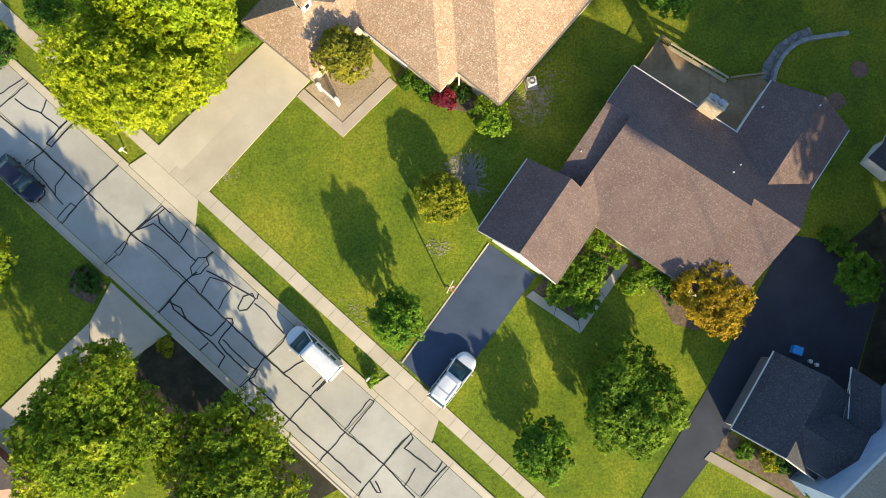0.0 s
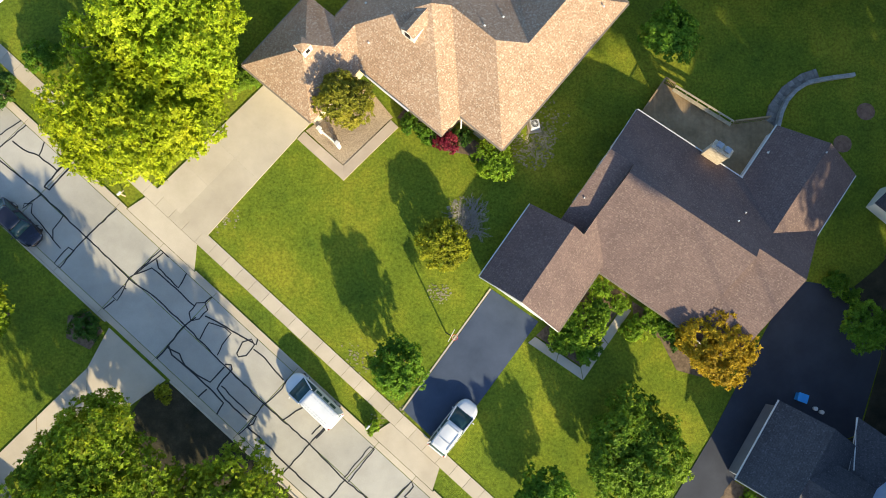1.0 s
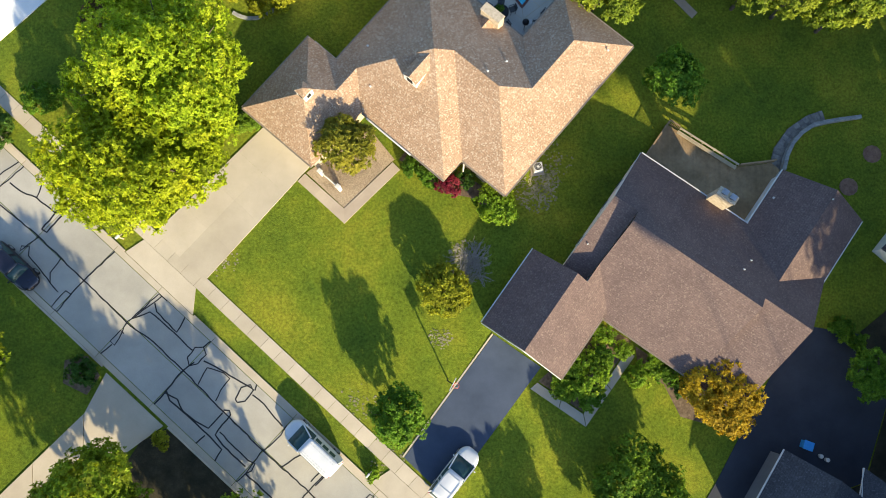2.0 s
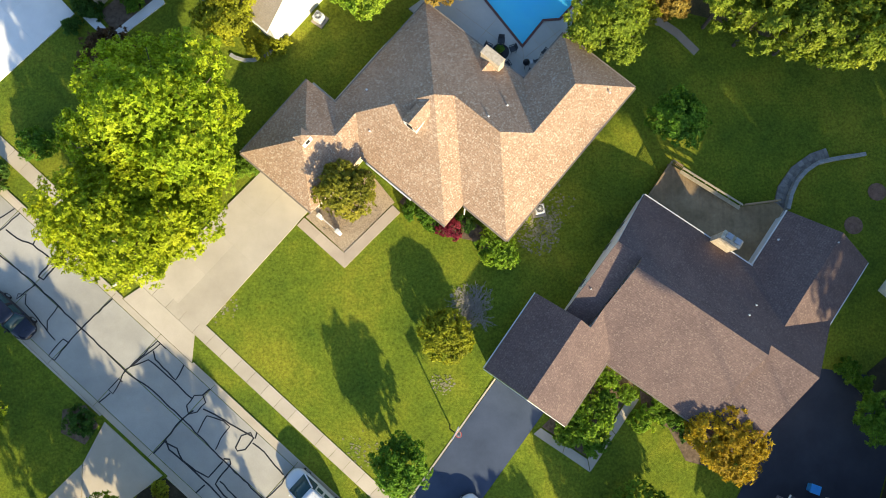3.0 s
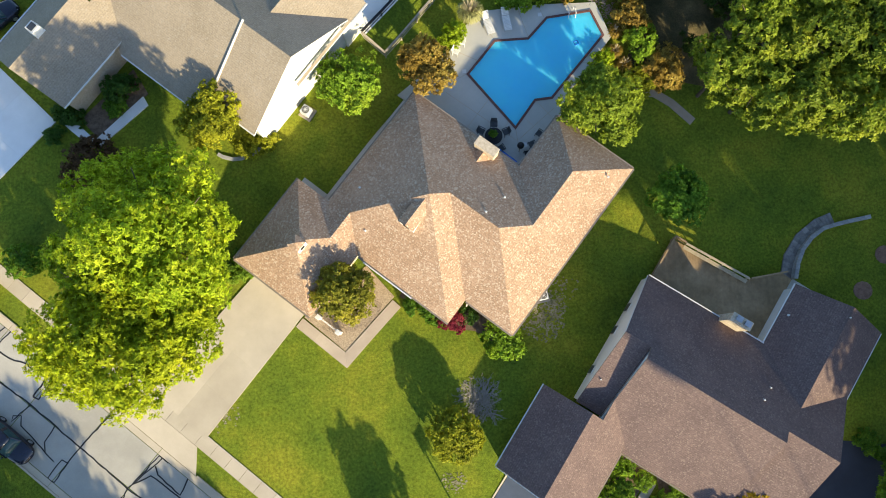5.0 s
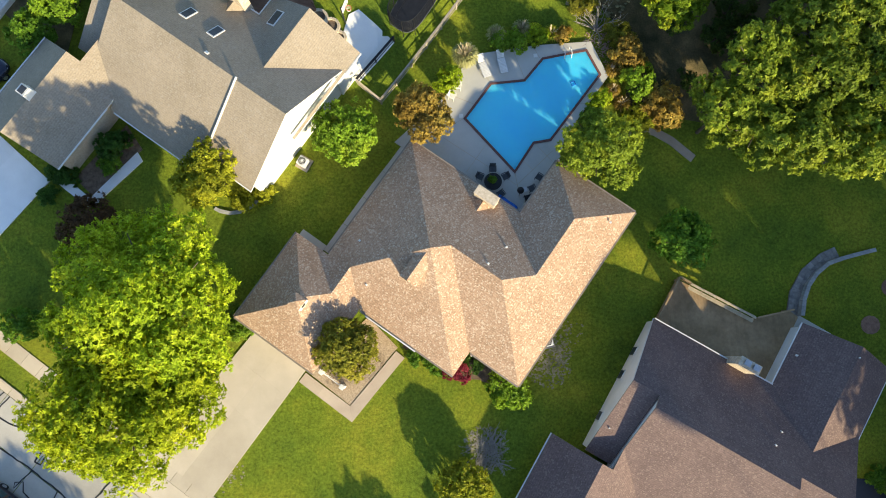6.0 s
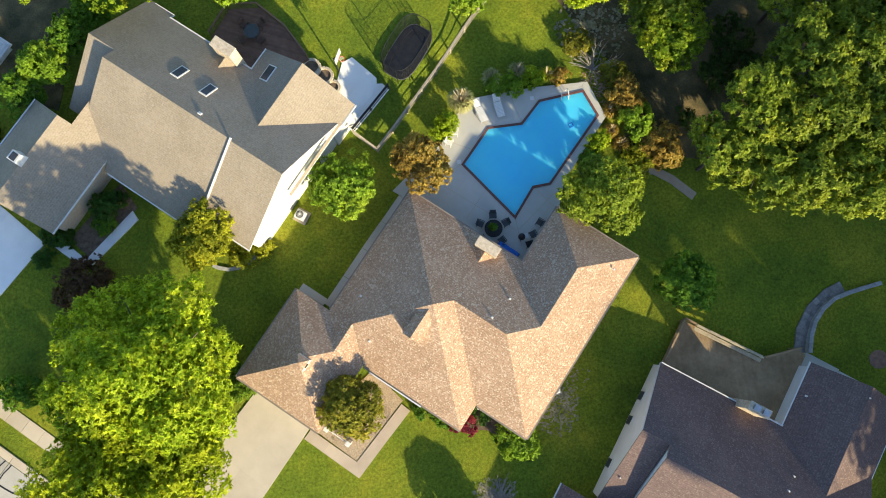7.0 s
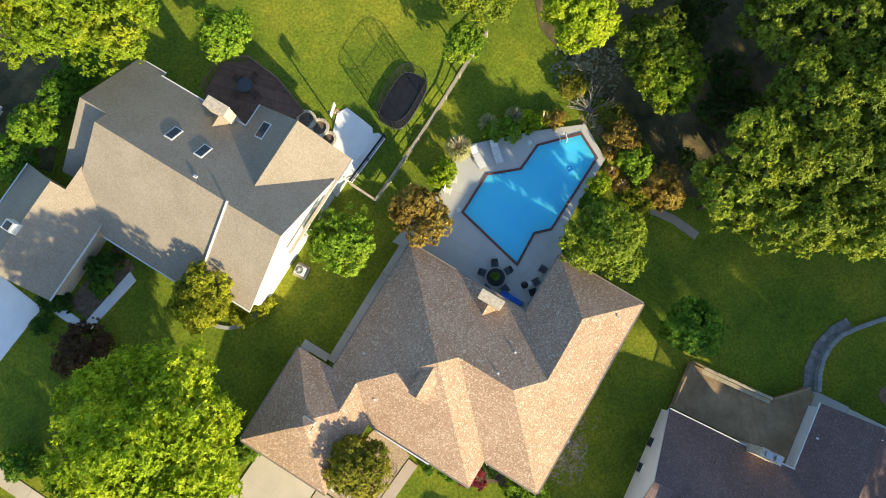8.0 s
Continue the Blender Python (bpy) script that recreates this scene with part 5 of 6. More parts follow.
gr = tagged(empty("grill", pose(6.9, 36.2, 1.3, 0, 0, 10)), "black kettle grill on a stand", "grill")
bm = bmesh.new()
bmesh.ops.create_uvsphere(bm, u_segments=16, v_segments=10, radius=0.3, matrix=Matrix.Translation((0, 0, 0.85)))
part("bowl", bm, M_BLACK, gr)
bm = bmesh.new()
box(bm, 0.35, 0, 0.78, 0.82, 0.4, 0.4)
part("side_shelf", bm, M_GREYMETAL, gr)
for k in range(3):
    bm = bmesh.new()
    tube(bm, (0.3 * math.cos(k * 2.1), 0.3 * math.sin(k * 2.1), 0), (0.1 * math.cos(k * 2.1), 0.1 * math.sin(k * 2.1), 0.7), 0.02)
    part("leg", bm, M_BLACK, gr)
tp = tagged(empty("covered_woodpile", pose(5.6, 35.2, 1.3, 0, 0, -40)), "low stack under a bright blue tarpaulin", "tarpaulin")
bm = bmesh.new()
box(bm, 0, 0, 0, 0.75, 2.0, 0.85, taper=0.9, bevel=0.08)
bmesh.ops.subdivide_edges(bm, edges=bm.edges[:], cuts=3, use_grid_fill=True)
for v in bm.verts:
    v.co += noise.noise_vector(v.co * 3) * 0.07
part("tarpaulin", bm, M_BLUETARP, tp)


def ac_unit(x, y, turn):
    ob = tagged(empty("air_conditioner", pose(x, y, G(x, y), 0, 0, turn)), "grey outdoor air conditioner on a pad", "air conditioner")
    bm = bmesh.new()
    box(bm, 0, 0, -0.1, 0.12, 1.15, 1.15, bevel=0.02)
    part("pad", bm, M_WALKTAN, ob)
    bm = bmesh.new()
    box(bm, 0, 0, 0.12, 0.9, 0.76, 0.76, bevel=0.05)
    part("casing", bm, M_GREYMETAL, ob)
    bm = bmesh.new()
    tube(bm, (0, 0, 0.88), (0, 0, 0.925), 0.32, 0.32, 24)
    part("fan_well", bm, M_BLACK, ob)
    bm = bmesh.new()
    for k in range(12):
        a = k * math.pi / 12
        box(bm, 0, 0, 0.93, 0.945, 0.66, 0.012, math.degrees(a))
    tube(bm, (0, 0, 0.92), (0, 0, 0.98), 0.1, 0.09, 12)
    part("fan_grille", bm, M_GREYMETAL, ob)


ac_unit(7.95, 23.6, 10)
ac_unit(-11.0, 40.2, -35)
ac_unit(-34.4, 57.0, -30)

# ---- behind the grey house ----
RDECK = [(-17.0, 56.4), (-15.3, 58.7), (-12.8, 58.5), (-10.6, 56.2), (-9.0, 53.4), (-11.9, 51.9), (-14.8, 52.4), (-17.2, 55.2)]
deck = tagged(empty("deck"), "dark red-brown wooden deck with a low rail", "deck")
zr = 3.3
for k in range(60):
    o = 40.6 + k * 0.2
    nx, ny = 0.42, 0.907
    poly = clip(RDECK, lambda p: p[0] * nx + p[1] * ny - (o - 0.092))
    poly = clip(poly, lambda p: (o + 0.092) - p[0] * nx - p[1] * ny) if len(poly) > 2 else poly
    if len(poly) > 2 and abs(area(poly)) > 0.02:
        if area(poly) < 0:
            poly = poly[::-1]
        n = len(poly)
        vs = [(x, y, zr) for x, y in poly] + [(x, y, zr - 0.04) for x, y in poly]
        piece("board", mesh_of("board", vs, [tuple(range(n))] + [(i, i + n, (i + 1) % n + n, (i + 1) % n) for i in range(n)], M_REDDECK), deck)
v, f = ring(RDECK, 0.05, 0.02, zr - 0.04, 0.5)
piece("skirt_board", mesh_of("skirt_board", v, f, M_REDDECK), deck)
for p, q in zip(RDECK[:4], RDECK[1:5]):
    strip("hand_rail", deck, M_REDDECK, (*p, zr + 0.9), (*q, zr + 0.9), 0.13, 0.05)
    bm = bmesh.new()
    n = int((Vector(p) - Vector(q)).length / 0.16)
    for k in range(n + 1):
        c = Vector(p).lerp(Vector(q), k / n)
        box(bm, c.x, c.y, zr - 0.3, zr + 0.9, 0.04, 0.04)
    part("balusters", bm, M_REDDECK, deck)
round_table(-13.4, 56.1, zr, 0.65, M_GREYDARK, "grey round table on the deck")
for a in (40, 130, 215, 310):
    patio_chair(-13.4 + 1.05 * math.cos(radians(a)), 56.1 + 1.05 * math.sin(radians(a)), zr, a - 90, M_REDCHAIR, "brown patio chair at the deck table", "chairs round the deck table")
slab("patio", [(-6.3, 53.0), (-5.4, 53.4), (-2.6, 50.4), (-6.0, 46.8), (-7.6, 49.0), (-7.2, 50.6)], M_PALECONC, 0.08, label="pale concrete slab with a hoop beside it", category="patio", kind="structure")
for x, y, r in ((-8.9, 52.7, 0.75), (-7.9, 51.9, 0.7), (-7.3, 50.8, 0.6)):
    ob = tagged(empty("stone_planter", pose(x, y, G(x, y))), "round stone planter with dark soil", "planter", "stone planters")
    for k in range(12):
        a = k * math.pi / 6
        bm = bmesh.new()
        box(bm, r * math.cos(a), r * math.sin(a), -0.1, 0.42, 0.24, r * 0.5, math.degrees(a), bevel=0.02)
        part("stone", bm, M_CHIMNEY, ob)
    bm = bmesh.new()
    tube(bm, (0, 0, -0.1), (0, 0, 0.3), r * 0.9, r * 0.9, 16)
    part("soil", bm, M_MULCH, ob)


def hoop(x, y, turn):
    """A basketball hoop on its pole, the board looking along local -y."""
    ob = tagged(empty("basketball_hoop", pose(x, y, G(x, y), 0, 0, turn)), "basketball hoop with white board and red ring", "basketball hoop")
    bm = bmesh.new()
    tube(bm, (0, 0.5, -0.2), (0, 0.5, 2.6), 0.06)
    tube(bm, (0, 0.5, 2.6), (0, 0.05, 3.2), 0.045)
    part("pole", bm, M_BLACK, ob)
    bm = bmesh.new()
    box(bm, 0, 0, 2.9, 3.65, 1.1, 0.05, bevel=0.01)
    bd = part("backboard", bm, M_WHITE, ob)
    for z0, z1, sx in ((3.1, 3.13, 0.6), (3.52, 3.55, 0.6)):
        bm = bmesh.new()
        box(bm, 0, -0.03, z0, z1, sx, 0.01)
        part("stripe", bm, M_REDPAINT, bd)
    bm = bmesh.new()
    n = 16
    for k in range(n):
        a, b = 2 * math.pi * k / n, 2 * math.pi * (k + 1) / n
        tube(bm, (0.23 * math.cos(a), -0.3 + 0.23 * math.sin(a), 3.05), (0.23 * math.cos(b), -0.3 + 0.23 * math.sin(b), 3.05), 0.02, n=6)
    part("ring", bm, M_REDPAINT, ob)
    bm = bmesh.new()
    for k in range(n):
        a = 2 * math.pi * k / n
        tube(bm, (0.23 * math.cos(a), -0.3 + 0.23 * math.sin(a), 3.04), (0.14 * math.cos(a + 0.5), -0.3 + 0.14 * math.sin(a + 0.5), 2.65), 0.01, n=5)
    part("net", bm, M_WHITE, ob)


hoop(0.75, 5.35, 62)
hoop(-6.2, 52.1, 65)

tramp = tagged(empty("trampoline", pose(-0.6, 53.1, G(-0.6, 53.1), 0, 0, 52)), "black trampoline inside a net enclosure", "trampoline")
RA, RB = 2.55, 1.4
soft = lambda v: math.copysign(abs(v) ** 0.6, v)
el = lambda a, k=1.0: (RA * k * soft(math.cos(a)), RB * k * soft(math.sin(a)))
bm = bmesh.new()
bmesh.ops.create_circle(bm, cap_ends=True, segments=32, radius=1.0)
for v in bm.verts:
    v.co = Vector((soft(v.co.x) * RA * 0.80, soft(v.co.y) * RB * 0.68, 0.85))
part("mat", bm, M_BLACK, tramp, "black jumping mat")
vs, fs = ring([el(k * math.pi / 16, 0.98) for k in range(32)], 0.5, 0.0, 0.9, 0.05)
piece("edge_pad", mesh_of("edge_pad", vs, fs, M_BLACK), tramp, "dark grey edge pad")
for z, r, nm in ((0.86, 0.04, "frame_ring"), (2.7, 0.025, "top_ring")):
    bm = bmesh.new()
    for k in range(32):
        tube(bm, (*el(k * math.pi / 16), z), (*el((k + 1) * math.pi / 16), z), r, n=6)
    part(nm, bm, M_GREYDARK if z < 1 else M_BLACK, tramp)
for k in range(8):
    a = k * math.pi / 4 + 0.2
    bm = bmesh.new()
    tube(bm, (*el(a, 1.01), -0.1), (*el(a, 1.01), 2.7), 0.035, n=8)
    part("post", bm, M_BLACK, tramp)
bm = bmesh.new()
for k in range(150):
    a = k * 2 * math.pi / 150
    tube(bm, (*el(a), 0.9), (*el(a), 2.7), 0.006, n=3)
for j in range(10):
    z = 0.95 + j * 0.18
    for k in range(32):
        tube(bm, (*el(k * math.pi / 16), z), (*el((k + 1) * math.pi / 16), z), 0.006, n=3)
tagged(part("net", bm, M_BLACK, tramp, "black safety net"), kind="stuff")


def fence(pts, label, h=1.1, mat=None):
    """Posts with two rails and thin pickets along a line."""
    ob = tagged(empty("fence"), label, "fence")
    for (x0, y0), (x1, y1) in zip(pts, pts[1:]):
        n = max(1, round(math.hypot(x1 - x0, y1 - y0) / 2.2))
        for k in range(n):
            a, b = Vector((x0, y0)).lerp(Vector((x1, y1)), k / n), Vector((x0, y0)).lerp(Vector((x1, y1)), (k + 1) / n)
            za, zb = G(*a), G(*b)
            bm = bmesh.new()
            box(bm, a.x, a.y, za - 0.2, za + h + 0.1, 0.12, 0.12, bevel=0.015)
            part("post", bm, mat or M_WOOD, ob)
            for z in (0.25, 0.65, h):
                strip("rail", ob, mat or M_WOOD, (a.x, a.y, za + z), (b.x, b.y, zb + z), 0.17 if z == h else 0.05, 0.06)
    return ob


fence([(7.4, 58.0), (-4.15, 45.1), (-6.0, 46.7)], "weathered post and rail fence round a yard")
fence([(-2.6, 50.5), (-6.0, 46.9)], "low dark metal fence beside the slab", 0.9, M_BLACK)

# ---- vehicles ----
def loft(rings, mat, name, parent, label="", caps=True):
    verts, faces, n = [], [], len(rings[0])
    for r in rings:
        verts += r
    for i in range(len(rings) - 1):
        for k in range(n):
            a, b = i * n + k, i * n + (k + 1) % n
            faces.append((a, b, b + n, a + n))
    if caps:
        faces += [tuple(range(n - 1, -1, -1)), tuple(range((len(rings) - 1) * n, len(rings) * n))]
    return piece(name, mesh_of(name, verts, faces, mat, True), parent, label)


def vehicle(name, label, x, y, turn, L, W, H, paint, hood, wind, rear, belt=0.95, sill=0.32, rails=False, lean=0.80, shell=None):
    """A road vehicle along local +x. hood: length of the bonnet; wind and rear: run of the windscreen and tail glass."""
    slope = math.degrees(math.atan2(G(x + math.cos(radians(turn)), y + math.sin(radians(turn))) - G(x - math.cos(radians(turn)), y - math.sin(radians(turn))), 2))
    ob = tagged(empty(name, pose(x, y, G(x, y) + 0.05, 0, 0, turn) @ pose(0, 0, 0, 0, -slope, 0)), label, name)
    w = W / 2
    def section(px, hw, z0, z1, tuck=0.9):
        q = [(-hw * 0.92, z0), (-hw, z0 + (z1 - z0) * 0.35), (-hw, z0 + (z1 - z0) * 0.7), (-hw * tuck, z1 - 0.03), (-hw * 0.6, z1), (0, z1 + 0.02)]
        return [(px, a, b) for a, b in q] + [(px, -a, b) for a, b in q[-2::-1]]
    f, r = L / 2, -L / 2
    body = loft([section(r, w * 0.80, sill + 0.1, belt * 0.9), section(r + 0.12, w * 0.93, sill, belt), section(r + 0.5, w * 0.985, sill - 0.04, belt), section(0, w, sill - 0.06, belt),
                 section(f - hood, w * 0.99, sill - 0.06, belt + 0.03), section(f - hood * 0.65, w * 0.95, sill - 0.04, belt - 0.03), section(f - 0.36, w * 0.83, sill, belt - 0.1), section(f - 0.18, w * 0.68, sill + 0.02, belt - 0.17),
                 section(f - 0.05, w * 0.48, sill + 0.06, belt - 0.28), section(f, w * 0.28, sill + 0.12, belt - 0.38)], paint, "body", ob)
    xw, xr = f - hood, r + 0.1
    def cab(px, hw, z, k):
        h2 = hw * k
        return [(px, -hw, belt - 0.02), (px, -hw, belt - 0.01), (px, -h2, z - 0.02), (px, -h2 * 0.5, z), (px, 0, z), (px, h2 * 0.5, z), (px, h2, z - 0.02), (px, hw, belt - 0.01), (px, hw, belt - 0.02)]
    kk = lean / 0.95
    loft([cab(xr, w * 0.93, belt + 0.05, 0.96), cab(xr + rear, w * 0.95, H - 0.09, kk), cab(xw - wind, w * 0.95, H - 0.09, kk), cab(xw, w * 0.92, belt + 0.06, 0.9)], M_GLASS, "glasshouse", ob, "dark tinted windows")
    ht = w * lean
    top = [[(px, -hw, H - 0.12), (px, -hw, H - 0.06), (px, -hw * 0.8, H - 0.01), (px, 0, H), (px, hw * 0.8, H - 0.01), (px, hw, H - 0.06), (px, hw, H - 0.12)]
           for px, hw in ((xr + rear - 0.12, ht * 0.9), (xr + rear + 0.15, ht * 1.02), (xw - wind - 0.3, ht * 1.01), (xw - wind + 0.1, ht * 0.9))]
    loft(top, paint, "roof", ob)
    for s in (-1, 1):
        at = lambda px, k: (px, s * w * (0.955 + (lean - 0.945) * k), belt + (H - 0.1 - belt) * k)
        for a, b in (((xw - 0.02, s * w * 0.92, belt + 0.05), at(xw - wind, 1)), ((xr + 0.02, s * w * 0.93, belt + 0.05), at(xr + rear, 1)),
                     (at(xw - wind - 0.9, 0), at(xw - wind - 0.95, 1)), (at(xr + rear + 0.9, 0), at(xr + rear + 0.9, 1))):
            strip("pillar", ob, paint, a, b, 0.1, 0.06)
        if shell:
            x0, x1 = xr + 0.1, xw - wind - shell
            q = [at(x0, -0.05), at(x1, -0.05), at(x1, 1.0), at(x0 + rear * 0.6, 1.0)]
            o = Vector((0, s * 0.03, 0.02))
            piece("side_panel", mesh_of("side_panel", [Vector(p) + o for p in q], [(0, 1, 2, 3)], paint), ob)
            if s < 0:
                for k in range(3):
                    u0 = x1 - 0.12 - k * 0.75
                    q = [at(u0 - 0.58, 0.3), at(u0, 0.3), at(u0, 0.85), at(u0 - 0.58, 0.85)]
                    piece("side_window", mesh_of("side_window", [Vector(p) + o * 1.6 for p in q], [(0, 1, 2, 3)], M_GLASS), ob, "dark side window")
        bm = bmesh.new()
        box(bm, xw - 0.3, s * (w + 0.1), belt + 0.02, belt + 0.16, 0.1, 0.16, bevel=0.03)
        part("mirror", bm, paint, ob)
        bm = bmesh.new()
        box(bm, f - 0.34, s * w * 0.64, belt - 0.34, belt - 0.2, 0.24, 0.22, -s * 40, bevel=0.04)
        part("headlight", bm, M_LAMP, ob, "clear headlight")
        bm = bmesh.new()
        box(bm, r + 0.06, s * w * 0.82, belt - 0.25, belt - 0.04, 0.08, 0.1, bevel=0.02)
        part("tail_light", bm, M_REDLAMP, ob, "red tail light")
        for px in (f - 0.95, r + 0.95):
            bm = bmesh.new()
            tube(bm, (px, s * (w - 0.22), 0.33), (px, s * (w + 0.01), 0.33), 0.34, 0.34, 20)
            t = part("tyre", bm, M_RUBBER, ob)
            bm = bmesh.new()
            tube(bm, (px, s * (w - 0.02), 0.33), (px, s * (w + 0.025), 0.33), 0.21, 0.19, 14)
            part("rim", bm, M_STEEL, t)
        if rails:
            strip("roof_rail", ob, M_GREYMETAL, (xr + rear + 0.2, s * ht * 0.88, H + 0.04), (xw - wind - 0.4, s * ht * 0.88, H + 0.04), 0.04, 0.04)
    for px, z in ((f - 0.03, sill + 0.16), (r + 0.0, sill + 0.16)):
        bm = bmesh.new()
        box(bm, px - (0.08 if px > 0 else 0), 0, z - 0.1, z + 0.12, 0.16, W * (0.5 if px > 0 else 0.78), bevel=0.04)
        part("bumper", bm, paint, ob)
    return ob, xr, xw, w


van, xr, xw, w = vehicle("van", "white panel van parked at the curb", -10.72, 0.1, 137.5, 5.35, 2.0, 2.1, M_CARWHITE, 0.85, 1.2, 0.2, belt=1.1, lean=0.74, shell=0.25)
g = random.Random(5)
for s in (-1, 1):
    for row in range(2):
        px = -2.1
        while px < 0.3:
            k = g.uniform(0.1, 0.26)
            bm = bmesh.new()
            box(bm, px + k / 2, s * (0.60 - row * 0.17), 2.092, 2.1, k, 0.09)
            part("lettering_bar", bm, M_GREYMETAL, van, "grey painted bar")
            px += k + g.uniform(0.08, 0.16)
mv, xr, xw, w = vehicle("minivan", "white minivan parked on the drive", 1.0, -2.1, 52, 5.0, 1.95, 1.75, M_CARWHITE, 1.0, 1.3, 0.4, belt=1.0, rails=True)
for k in (-0.75, 0.45):
    strip("cross_bar", mv, M_GREYMETAL, (k - 0.5, -0.62, 1.79), (k - 0.5, 0.62, 1.79), 0.035, 0.03)
vehicle("car", "dark blue sedan parked at the curb", -35.5, 14.5, -42, 4.8, 1.85, 1.45, M_CARBLACK, 1.35, 0.75, 0.9, belt=0.88, lean=0.74)
vehicle("car", "dark blue car in a shaded drive", -36.6, 49.0, 40, 4.6, 1.85, 1.45, M_CARBLACK, 1.3, 0.75, 0.9, belt=0.88, lean=0.74)

# ---- small street things ----
def mailbox(x, y, turn):
    ob = tagged(empty("mailbox", pose(x, y, G(x, y), 0, 0, turn)), "white mailbox on a wooden post", "mailbox")
    bm = bmesh.new()
    box(bm, 0, 0, -0.2, 1.05, 0.1, 0.1)
    part("post", bm, M_WOODPALE, ob)
    bm = bmesh.new()
    box(bm, 0, 0, 1.02, 1.22, 0.16, 0.42, bevel=0.05)
    part("box", bm, M_WHITE, ob)
    bm = bmesh.new()
    box(bm, 0, 0.1, 0.85, 0.92, 0.06, 0.6)
    part("arm", bm, M_WOODPALE, ob)


mailbox(*st(-16.2, 1.2), -42)
mailbox(*st(12.2, 0.95), -42)
bn = tagged(empty("recycling_bin", pose(30.9, 0.2, G(30.9, 0.2), 0, 0, -20)), "blue plastic recycling bin by the garage", "bin")
bm = bmesh.new()
box(bm, 0, 0, 0, 0.75, 0.72, 0.62, taper=1.12, bevel=0.04)
part("tub", bm, M_BLUEBIN, bn)
bm = bmesh.new()
box(bm, 0, 0, 0.74, 0.82, 0.86, 0.76, bevel=0.03)
part("lid", bm, M_BLUEBIN, bn)
for x, y in ((32.2, -0.75), (32.75, -1.05)):
    b2 = tagged(empty("bucket", pose(x, y, G(x, y))), "small white bucket on the asphalt", "bucket", "white buckets")
    bm = bmesh.new()
    tube(bm, (0, 0, 0), (0, 0, 0.4), 0.15, 0.18, 14)
    part("pail", bm, M_WHITE, b2)
sh = tagged(empty("garden_shed", pose(39.4, 16.9, G(39.4, 16.9), 0, 0, -40)), "small pale shed under the trees", "shed")
bm = bmesh.new()
box(bm, 0, 0, -0.3, 2.0, 2.6, 2.2)
part("wall", bm, M_WHITE, sh)
roof(sh, [hip(-1.6, 1.6, -1.4, 1.4, 2.0, 0.5, "sn")], M_SLATE, "grey roof")

# ---- trees and shrubs ----
tree(-21.3, 28.3, 7.2, 12.4, F_LIME, "large lime-green street tree in full leaf", seed=1, low=0.08)
tree(-23.1, 22.8, 7.0, 11.5, F_LIME2, "large yellow-green street tree over the sidewalk", seed=2, low=0.1)
tree(-26.2, -5.6, 6.1, 10.5, F_LIMEGREEN, "broad green tree with yellowing leaves", seed=3, low=0.12)
tree(-16.0, -8.8, 5.8, 8.5, F_LIMEGREEN, "broad green tree beside the street", seed=4, low=0.1)
tree(-36.2, 7.0, 3.2, 6.5, F_LIMEGREEN, "green tree on the lawn across the street", seed=5)
tree(-37.5, 0.5, 3.0, 6, F_LIMEGREEN, "green tree on the lawn across the street", seed=25)
tree(-3.6, 2.8, 2.4, 5.3, F_GREEN, "small round green tree on the front lawn", kind="puff", seed=6, low=0.15)
tree(8.4, -7.9, 2.6, 4.6, F_GREEN, "small dark green tree near the sidewalk", kind="puff", seed=7, low=0.08)
tree(15.9, -3.6, 4.6, 5.4, F_LUSH, "round green shade tree on the lawn", seed=8, kind="puff", low=0.06, dense=1.25)
tree(22.9, 4.7, 3.9, 4.8, F_ORANGE, "orange autumn tree beside the brown house", kind="puff", seed=9)
tree(0.0, 12.9, 2.25, 3.1, F_GOLD, "clipped egg-shaped yellow-green tree", kind="clipped", seed=10, low=0.03)
tree(4.3, 20.1, 1.8, 2.1, F_BRIGHT, "spreading green shrub at the house corner", kind="bush", seed=11, low=0)
tree(-7.9, 24.4, 2.7, 5.3, F_OLIVE, "olive ornamental tree in a gravel bed", seed=12, kind="puff")
tree(19.3, 31.1, 2.6, 6, F_GREEN, "young green tree on the back lawn", kind="loose", seed=13)
tree(-17.6, 38.9, 3.1, 5.6, F_GOLD, "olive-yellow tree in front of the grey house", seed=14, kind="loose")
tree(35.3, 6.2, 2.2, 4.4, F_GREEN, "small green tree beside the asphalt court", kind="puff", seed=61)
tree(-6.9, 41.8, 2.9, 4.3, F_BRIGHT, "bright green round tree by the white gable", kind="puff", seed=15)
tree(20.9, 50.9, 3.2, 6.5, F_LIMEGREEN, "olive-green tree at the edge of the woods", seed=71, kind="loose")
tree(-0.7, 42.9, 2.8, 4.6, F_RUST, "orange-gold autumn tree beside the patio", kind="puff", seed=16)
tree(13.1, 38.3, 3.5, 7.6, F_MIDGREEN, "green tree overhanging the pool patio", kind="loose", seed=17, low=0.12)
tree(-23.6, 63.5, 7.6, 11.5, F_LIMEGREEN, "large yellow-green tree behind the grey house", seed=18)
tree(-14.0, 59.6, 2.3, 5, F_BRIGHT, "small green tree beside the deck", seed=19)
tree(15.0, 56.5, 3.6, 8, F_LIME, "bright yellow-green tree at the edge of the woods", seed=20)
tree(7.5, 60.5, 4.2, 8, F_WOOD, "olive-green tree behind the fence", seed=21, kind="loose")
tree(5.0, 56.6, 1.5, 3.5, F_BRIGHT, "small yellow-green tree by the fence", seed=22, kind="bush")
tree(20.0, 53.8, 3.3, 6.5, F_WOOD, "olive woodland tree in light shade", seed=23, kind="loose", dense=0.6)
